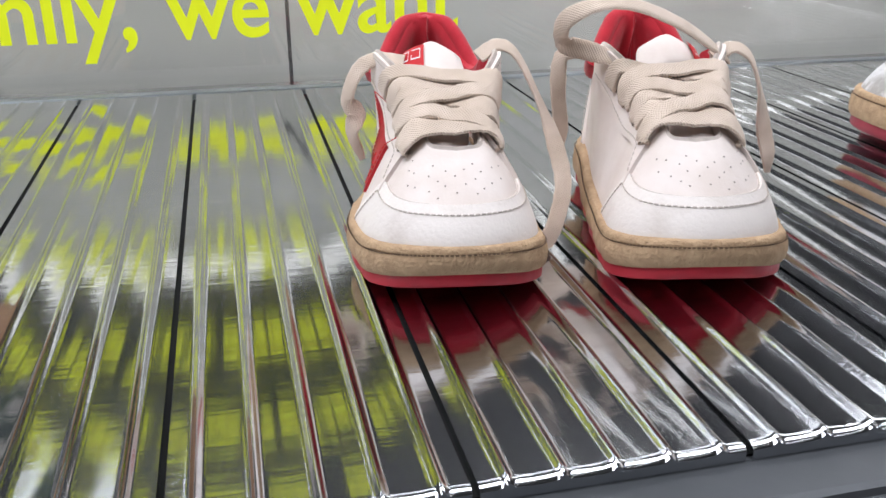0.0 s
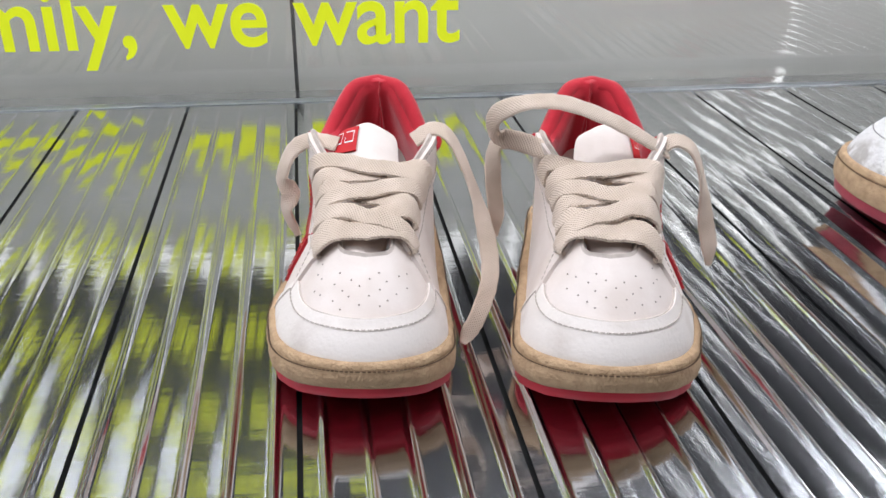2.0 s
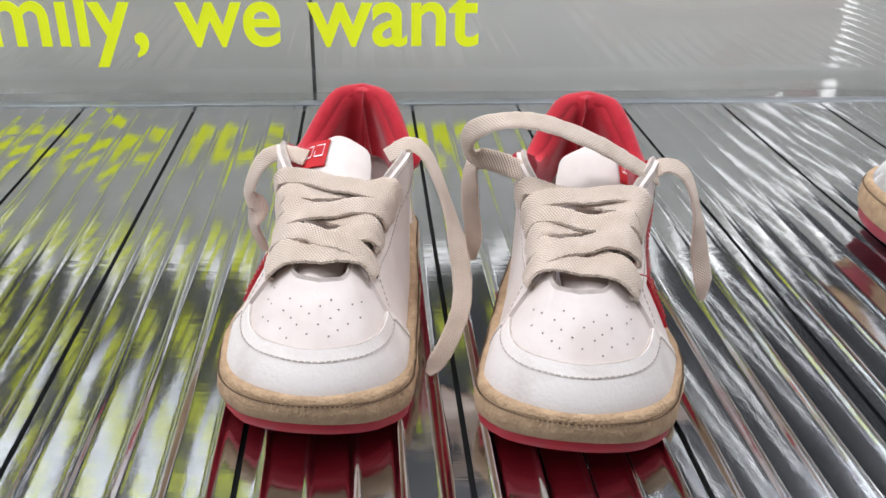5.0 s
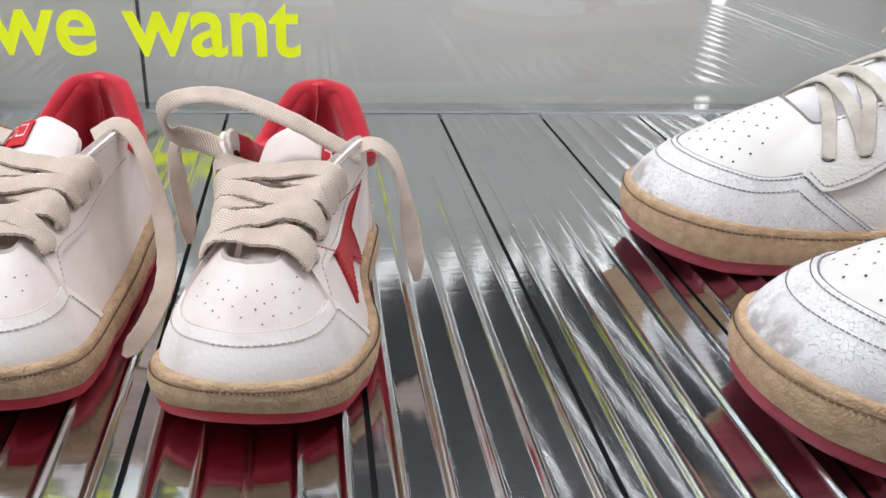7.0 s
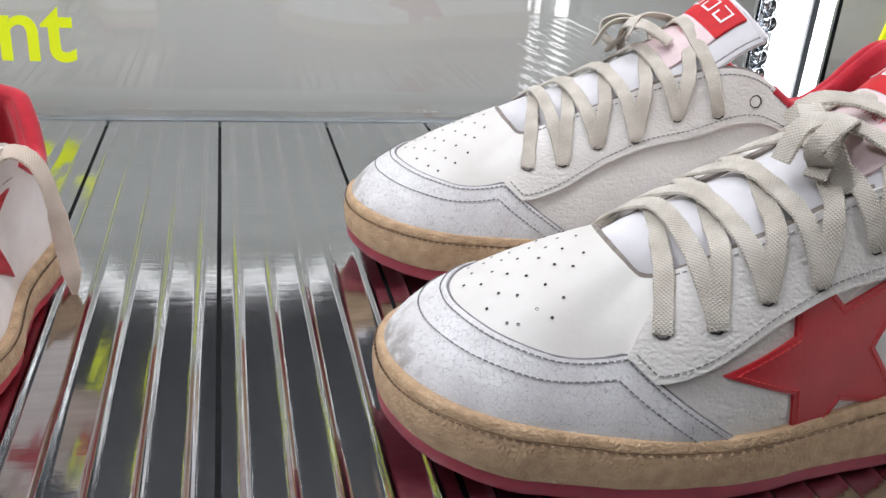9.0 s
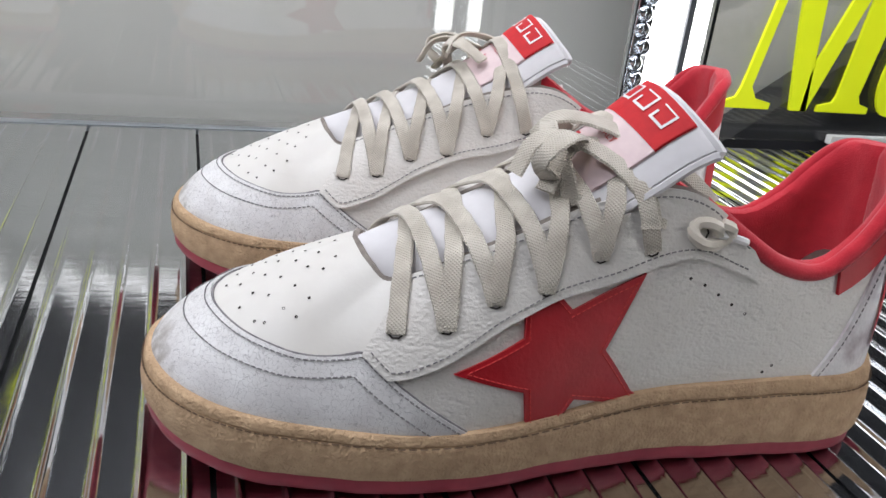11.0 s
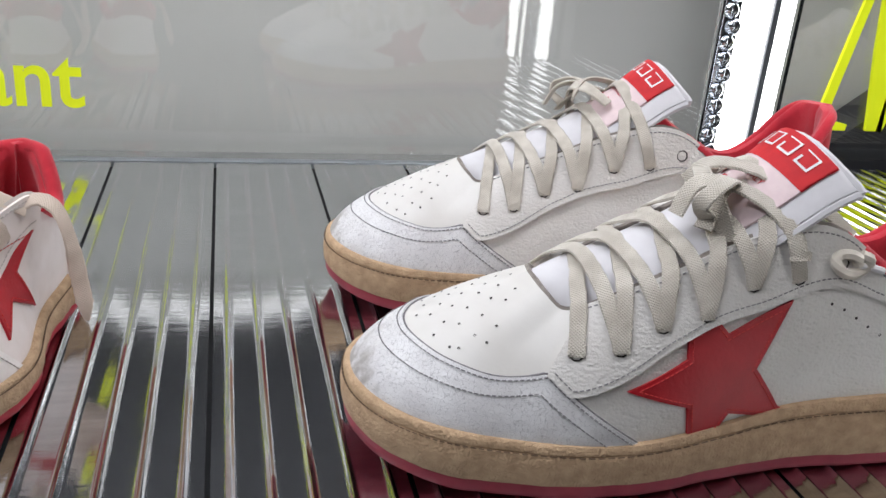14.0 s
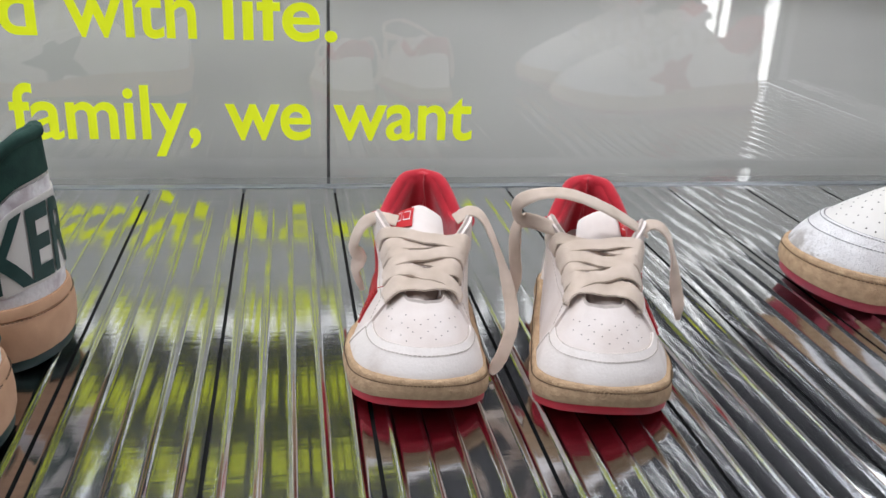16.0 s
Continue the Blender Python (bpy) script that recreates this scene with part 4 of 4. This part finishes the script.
    tline = curve_pts([(x * last.L, 0, z * sz) for x, z in tp], 8)
    twf = lerp_table(tw)
    nt = len(tline) - 1

    def tongue(i, j):
        p = tline[i]
        w = twf(i / nt) * sy / 2
        y = math.sin(j / 10 * math.pi - math.pi / 2)
        d = (tline[min(i + 1, nt)] - tline[max(i - 1, 0)]).normalized()
        up = Vector((-d.z, 0, d.x))
        return p + Vector((0, y * w + last.centre(0.4) * 0.7, 0)) + up * (-(0.007 if kid else 0.010 + 0.009 * i / nt) * sz * y * y)

    def tongue_full(i, k):
        j = k if k <= 10 else 20 - k
        q = tongue(i, j)
        d = (tline[min(i + 1, nt)] - tline[max(i - 1, 0)]).normalized()
        up = Vector((-d.z, 0, d.x))
        e = 1 - abs(j - 5) / 5
        th = (0.0022 + 0.0012 * e) * (0.4 if i == nt else 1)
        return q + up * (th if k <= 10 else -th)
    v, f = grid(tongue_full, range(nt + 1), range(21))
    m = 21
    f.append(tuple(nt * m + k for k in range(21)))
    mesh_ob("tongue", v, f, c["tongue"], shoe, c.get("tongue_label", ""))
    if not kid:
        edge = [tongue(i, 0) for i in range(nt // 2, nt + 1)] + [tongue(nt, j) for j in range(1, 11)] + [tongue(i, 10) for i in range(nt - 1, nt // 2 - 1, -1)]
        mesh_ob("tongue_binding", *tube(edge[::2], 0.0019, 2, 6), M["tongue"], shoe)
    # label sewn on the tongue
    i0, i1, im = (nt - 20, nt - 1, nt - 11) if not kid else (nt - 16, nt - 3, nt - 12)
    ja, jb = (2.1, 7.9) if not kid else (0.3, 4.0)
    if kid:
        ja, jb = (0.3, 2.2) if last.side < 0 else (5.9, 9.7)

    def lab(lo, hi, lift):
        def f(i, j):
            ii = lo + (hi - lo) * i
            b = int(min(ii, nt - 1))
            t = ii - b
            jj = ja + (jb - ja) * j
            p = tongue(b, jj).lerp(tongue(b + 1, jj), t)
            d = (tline[min(b + 1, nt)] - tline[max(b - 1, 0)]).normalized()
            up = Vector((-d.z, 0, d.x))
            return p + up * (lift + 0.0034), d, up
        return f

    def sheet(fn, ni=6, nj=8):
        top = grid(lambda i, j: fn(i / ni, j / nj)[0], range(ni + 1), range(nj + 1))
        low = grid(lambda i, j: fn(i / ni, j / nj)[0] - fn(i / ni, j / nj)[2] * 0.0009, range(ni + 1), range(nj + 1))
        return join_geo([top, (low[0], [q[::-1] for q in low[1]])])
    if c.get("label"):
        red = lab(im, i1, 0.0009)
        lb = mesh_ob("label", *sheet(red), M["label_red"], shoe, "red woven label with white marks")
        if not kid:
            mesh_ob("label_foot", *sheet(lab(i0, im, 0.0007)), M["label_pink"], lb, "pale pink label foot with small red print")
        marks = []
        nm = 4 if not kid else 2
        for k in range(nm):
            lo, hi = 0.10 + 0.8 * k / nm, 0.10 + 0.8 * (k + 0.72) / nm
            # ring-like white marks
            for (ia, ib, jc, jd) in ((0.30, 0.74, lo, lo + 0.02), (0.30, 0.5 if k < 2 else 0.74, hi - 0.02, hi), (0.71, 0.76, lo, hi), (0.28, 0.33, lo, hi)):
                a4 = [red(ia, jc), red(ib, jc), red(ib, jd), red(ia, jd)]
                marks.append(([q[0] + q[2] * 0.0004 for q in a4], [(0, 1, 2, 3)]))
        tagged(mesh_ob("label_mark", *join_geo(marks), M["white_ink"], lb, smooth=False), kind="stuff")
        if not kid:
            foot = lab(i0, im, 0.0007)
            # small print on the label's foot
            cu = bpy.data.curves.new("print", "FONT")
            cu.body, cu.align_x, cu.align_y = "MADE IN ITALY", "CENTER", "CENTER"
            tmp = new("print", cu)
            me = bpy.data.meshes.new_from_object(tmp.evaluated_get(bpy.context.evaluated_depsgraph_get()))
            bpy.data.objects.remove(tmp)
            w = max(q.co.x for q in me.vertices)
            for q in me.vertices:
                p, d, up = foot(min(max(0.68 + q.co.y * 0.15, 0), 1), 0.5 + q.co.x / w * 0.26 * (-1))
                q.co = p + up * 0.0004
            me.materials.append(M["red_ink"])
            ob = new("label_print", me)
            ob.parent = lb
            geo = []
            for r_, (jc, jd) in ((0.42, (0.35, 0.62)), (0.28, (0.62, 0.72)), (0.28, (0.4, 0.55))):
                a4 = [foot(r_, jc), foot(r_ + 0.05, jc), foot(r_ + 0.05, jd), foot(r_, jd)]
                geo.append(([q[0] + q[2] * 0.0004 for q in a4], [(0, 1, 2, 3)]))
            mesh_ob("print_bar", *join_geo(geo), M["red_ink"], lb, smooth=False)

    # eyelets and laces
    rows = c["eyelets"]

    rise = lerp_table([(0.28, 0.64), (0.345, 0.68), (0.46, 0.735), (0.6, 0.775)])

    def ev(u):
        return 0.82 if kid else rise(u) + (0.02 if min(range(len(rows)), key=lambda k: abs(rows[k] - u)) % 2 == 0 else -0.025)
    holes = [last.at_x(u, ev(u), s) for u in rows for s in (-1, 1)]
    if not kid:
        holes += [last.at_x(rows[-1] + 0.06, 0.83, s) for s in (-1, 1)]
    tagged(mesh_ob("eyelet_holes", *dots_geo(last, holes, 0.0034 if not kid else 0.002, 0.0016, 0.0011), M["hole"], shoe), kind="stuff")

    def ridge(x):
        for p, q in zip(tline, tline[1:]):
            if p.x <= x <= q.x:
                return p.z + (q.z - p.z) * (x - p.x) / (q.x - p.x)
        return tline[0].z if x < tline[0].x else tline[-1].z

    def strap(u1, u2, s, h, width, sag=0.0):
        a1, a2 = last.at_x(u1, ev(u1), s), last.at_x(u2, ev(u2), -s)
        p1, p2 = last.point(*a1, 0.0012), last.point(*a2, 0.0012)
        n1, n2 = last.normal(*a1), last.normal(*a2)
        e1 = last.point(last.at_x(u1 + (u2 - u1) * 0.2, 0.985, s)[0], 0.985, 0.0028)
        e2 = last.point(last.at_x(u1 + (u2 - u1) * 0.8, 0.985, -s)[0], 0.985, 0.0028)
        mid = (e1 + e2) / 2
        mid.z = max(mid.z + 0.0005, ridge(mid.x) + 0.0042) + h - sag
        q1, q2 = e1.lerp(mid, 0.5), e2.lerp(mid, 0.5)
        q1.z += 0.0008 + h * 0.6
        q2.z += 0.0008 + h * 0.6
        up = Vector((-0.45, 0, 0.9))
        return ribbon([p1 - n1 * 0.002, p1 + n1 * 0.002, e1 + n1 * 0.001, q1, mid, q2, e2 + n2 * 0.001, p2 + n2 * 0.002, p2 - n2 * 0.002],
                      [n1, n1, (n1 + up) / 2, up, up, up, (n2 + up) / 2, n2, n2], width, 0.0017 if not kid else 0.0019, 5, -0.12)
    lw = 0.0070 if not kid else 0.0086
    for k in range(len(rows) - 1):
        over = 0.0022 if k % 2 else 0.0
        for s in (last.side, -last.side):
            lift = over if s == last.side else 0.0024 - over
            if not kid:
                lift = 0.0030 if s == 1 else 0.0
            if kid:
                lift += 0.0012 * math.sin(7 * k + 3 * s)
            u_far = rows[k] - (0.026 if not kid and s == 1 and k else 0)
            g = strap(u_far, rows[k + 1] + (0.012 * math.sin(5 * k + s) if kid else 0), s, lift, lw)
            mesh_ob("lace", g[0], g[1], c["lace"], shoe, uvs=g[2])
    if kid:
        g = strap(rows[0] - 0.012, rows[0] + 0.012, last.side, 0.001, lw)
        mesh_ob("lace", g[0], g[1], c["lace"], shoe, uvs=g[2])
    if not kid:
        a_k = last.at_x(rows[-1] + 0.06, 0.83, last.side)
        ck, nk = last.point(*a_k, 0.003), last.normal(*a_k)
        tx = Vector((1, 0, 0)) - nk * nk.x
        tx.normalize()
        ty = nk.cross(tx)
        coil = [ck + tx * (0.0062 * math.cos(w) + 0.0008 * w) + ty * 0.0042 * math.sin(w) + nk * (0.0012 * math.sin(2 * w) + 0.001) for w in [k * 0.7 for k in range(12)]]
        mesh_ob("lace_knot", *tube(coil, 0.0024, 3, 7), c["lace"], shoe)
        tip = [ck + tx * 0.005 + nk * 0.001, ck + tx * 0.012 - ty * 0.001 + nk * 0.0012, ck + tx * 0.019 - ty * 0.003 + nk * 0.0004]
        mesh_ob("aglet", *tube(tip, 0.0015, 3, 7), M["white_ink"], shoe)
    for pts, nrm, wdt, tap in (lace_geos or []):
        g = ribbon(pts, nrm, wdt, 0.0018, 6, tap)
        mesh_ob("lace_end", g[0], g[1], c["lace"], shoe, uvs=g[2])
    shoe_last[shoe.name] = last
    return shoe


shoe_last = {}


# ---- the shoes on the shelf ----
ADULT = dict(leather=M["leather"], counter=M["worn_counter"], vamp=M["smooth"], cracked=M["cracked"], outsole=M["rose_rubber"], midsole=M["tan"], lining=M["red_cloth"], tab=M["red_leather"],
             thread=M["thread"], edge=M["worn_edge"], heel_word=("IIII", M["red_ink"], None, (0.86, 1.14)), tongue=M["tongue"], lace=M["lace"], label=True, star=M["red_leather"], star_thread=M["red_thread"],
             star_at=(0.488, 0.335, 0.0435, 43), eyelets=(0.290, 0.345, 0.400, 0.460, 0.525, 0.590), outsole_label="dull red rubber outsole",
             midsole_label="tan suede-like rubber midsole", lining_label="red cloth lining", cap_label="cracked white leather toe cap",
             tab_label="red leather heel tab")
KID = dict(ADULT, vamp=M["kid_leather"], heel_word=None, leather=M["kid_leather"], cracked=M["kid_scuffed"], outsole=M["red_rubber"], thread=M["pale_thread"], edge=M["pale_thread"],
           tongue=M["kid_leather"], lace=M["kid_lace"], star_at=(0.430, 0.65, 0.0305, 94), eyelets=(0.262, 0.345, 0.425, 0.50),
           outsole_label="bright red rubber outsole", cap_label="scuffed cream leather toe cap")
GREEN = dict(ADULT, lining=M["green_cloth"], tab=M["green_cloth"], outsole=M["green_rubber"], midsole=M["peach_rubber"], star=M["green_ink"], star_thread=M["thread"],
             outsole_label="dark green rubber outsole", midsole_label="peach rubber midsole", lining_label="dark green cloth lining",
             tab_label="dark green cloth heel tab", heel_word=("KER", M["green_ink"], M["smooth"], (-0.815, -1.04)), star_label="dark green star", label=False)
WHITE = dict(ADULT, heel_word=None, lining=M["tongue"], tab=M["smooth"], outsole=M["black"], midsole=M["smooth"], star=None, label=False, outsole_label="black rubber outsole", midsole_label="white rubber midsole",
             lining_label="white lining", tab_label="white heel tab")


def stand(toe, heel):
    d = math.atan2(heel[1] - toe[1], heel[0] - toe[0])
    return Matrix.Translation((toe[0], toe[1], 0.0019)) @ Matrix.Rotation(d, 4, "Z")


def local(at, pts):
    inv = at.inverted()
    return [inv @ Vector(p) for p in pts]


near_at = stand((0.2210, -0.465), (0.527, -0.483))
far_at = stand((0.2315, -0.291), (0.540, -0.332))
rk_at = stand((0.0385, -0.4695), (0.0715, -0.300))
lk_at = stand((-0.0630, -0.4530), (-0.0345, -0.273))
KL = 0.169
UPZ, TO_CAM, OUT_R, OUT_L = Vector((0, -0.5, 0.85)), Vector((0, -1, 0.2)), Vector((0.8, -0.6, 0.2)), Vector((-0.8, -0.6, 0.2))


def turned(at, vs):
    r = at.to_3x3().inverted()
    return [r @ Vector(v) for v in vs]


rk_laces = [
    (local(rk_at, [(0.030, -0.376, 0.078), (0.020, -0.371, 0.081), (0.008, -0.370, 0.085), (0.0065, -0.374, 0.095), (0.018, -0.380, 0.102), (0.034, -0.383, 0.102), (0.055, -0.384, 0.094), (0.072, -0.383, 0.084), (0.083, -0.379, 0.077)]),
     turned(rk_at, [UPZ, TO_CAM, OUT_L, OUT_L, UPZ, UPZ, UPZ, UPZ, UPZ]), 0.0088, 0),
    (local(rk_at, [(0.078, -0.377, 0.077), (0.088, -0.376, 0.081), (0.0965, -0.378, 0.076), (0.1015, -0.381, 0.062), (0.1045, -0.384, 0.044), (0.1065, -0.387, 0.033), (0.1072, -0.3878, 0.0235)]),
     turned(rk_at, [UPZ, UPZ, OUT_R, OUT_R, TO_CAM, TO_CAM, TO_CAM]), 0.0080, 0.25),
    (local(rk_at, [(0.017, -0.366, 0.080), (0.009, -0.365, 0.078), (0.0085, -0.365, 0.062), (0.0105, -0.365, 0.047), (0.0108, -0.3645, 0.033)]),
     turned(rk_at, [UPZ, OUT_L, TO_CAM, TO_CAM, TO_CAM]), 0.0075, 0.25),
]
lk_laces = [
    (local(lk_at, [(-0.026, -0.352, 0.077), (-0.0165, -0.351, 0.082), (-0.0085, -0.356, 0.077), (-0.0005, -0.366, 0.058), (0.0035, -0.378, 0.041), (0.0035, -0.390, 0.026), (-0.003, -0.400, 0.013), (-0.0085, -0.405, 0.0065), (-0.0114, -0.408, 0.0035)]),
     turned(lk_at, [UPZ, UPZ, OUT_R, OUT_R, TO_CAM, TO_CAM, TO_CAM, TO_CAM, UPZ]), 0.0082, 0.22),
    (local(lk_at, [(-0.060, -0.350, 0.076), (-0.071, -0.346, 0.077), (-0.080, -0.345, 0.072), (-0.0855, -0.347, 0.060), (-0.082, -0.349, 0.053), (-0.0845, -0.350, 0.045), (-0.080, -0.350, 0.032)]),
     turned(lk_at, [UPZ, UPZ, OUT_L, OUT_L, TO_CAM, OUT_L, TO_CAM]), 0.0085, 0.3),
]
near_top = [
    ([(0.150, -0.026, 0.104), (0.146, -0.020, 0.117), (0.144, -0.006, 0.126), (0.150, 0.008, 0.127), (0.160, 0.016, 0.121)], [(-0.6, -0.8, 0.2), (-0.8, -0.4, 0.5), (-0.7, 0, 0.7), (-0.3, 0.2, 0.9), (0, 0.4, 0.9)], 0.0078, 0),
    ([(0.140, -0.022, 0.108), (0.150, -0.014, 0.122), (0.166, -0.010, 0.122), (0.178, -0.018, 0.117), (0.183, -0.026, 0.110), (0.181, -0.032, 0.099)], [(-0.6, -0.6, 0.5), (-0.4, -0.3, 0.9), (-0.1, -0.5, 0.9), (0, -0.7, 0.7), (0, -0.8, 0.5), (0, -0.9, 0.3)], 0.0078, 0),
    ([(0.142, -0.020, 0.112), (0.136, -0.024, 0.118), (0.138, -0.026, 0.124), (0.148, -0.020, 0.128), (0.156, -0.010, 0.124), (0.158, -0.002, 0.118)], [(-0.7, -0.7, 0.1), (-0.8, -0.6, 0.1), (-0.6, -0.5, 0.6), (-0.1, -0.3, 0.95), (0.3, 0, 0.9), (0.3, 0, 0.9)], 0.0075, 0),
]
near_top += [
    ([(0.130, -0.016, 0.112), (0.137, -0.014, 0.124), (0.150, -0.015, 0.1255), (0.166, -0.022, 0.119), (0.177, -0.030, 0.108), (0.178, -0.034, 0.099)], [(-0.8, -0.4, 0.3), (-0.5, -0.4, 0.8), (0.1, -0.5, 0.9), (0.2, -0.7, 0.7), (0.1, -0.9, 0.4), (0, -0.9, 0.2)], 0.0078, 0),
    ([(0.142, 0.004, 0.120), (0.148, -0.002, 0.130), (0.163, -0.008, 0.130), (0.182, -0.014, 0.1225), (0.197, -0.021, 0.114), (0.204, -0.027, 0.107)], [(-0.8, -0.3, 0.3), (-0.4, -0.3, 0.9), (0.1, -0.4, 0.9), (0.2, -0.6, 0.8), (0.2, -0.7, 0.7), (0.1, -0.8, 0.5)], 0.0078, 0),
]
far_top = [([(x, -y, z) for x, y, z in pts], [(a, -b_, c_) for a, b_, c_ in ns], w, tp_) for pts, ns, w, tp_ in near_top]

sneaker("adult white leather sneaker with red star and red heel", near_at, 0.306, 1.0, 1.0, -1, ADULT, lace_geos=near_top, group="adult red pair")
sneaker("adult white leather sneaker with plain inner side and red heel", far_at, 0.310, 1.0, 1.0, 1, ADULT, lace_geos=far_top, group="adult red pair")

sneaker("small cream child's sneaker with red star and loose looped lace", rk_at, KL, 0.735, 0.68, -1, KID, True, "child's red pair", rk_laces)
sneaker("small cream child's sneaker with red lining and trailing lace", lk_at, KL + 0.008, 0.735, 0.655, 1, KID, True, "child's red pair", lk_laces)

sneaker("white sneaker with dark green heel and tan sole", stand((-0.549, -0.335), (-0.247, -0.350)), 0.302, 1.0, 1.04, 1, GREEN, group="green pair")
sneaker("white sneaker with dark green heel and tan sole", stand((-0.556, -0.435), (-0.254, -0.450)), 0.302, 1.0, 1.04, -1, GREEN, group="green pair")
sneaker("white sneaker on a black rubber sole", stand((0.806, -0.272), (1.10, -0.262)), 0.30, 1.0, 0.9, -1, WHITE)
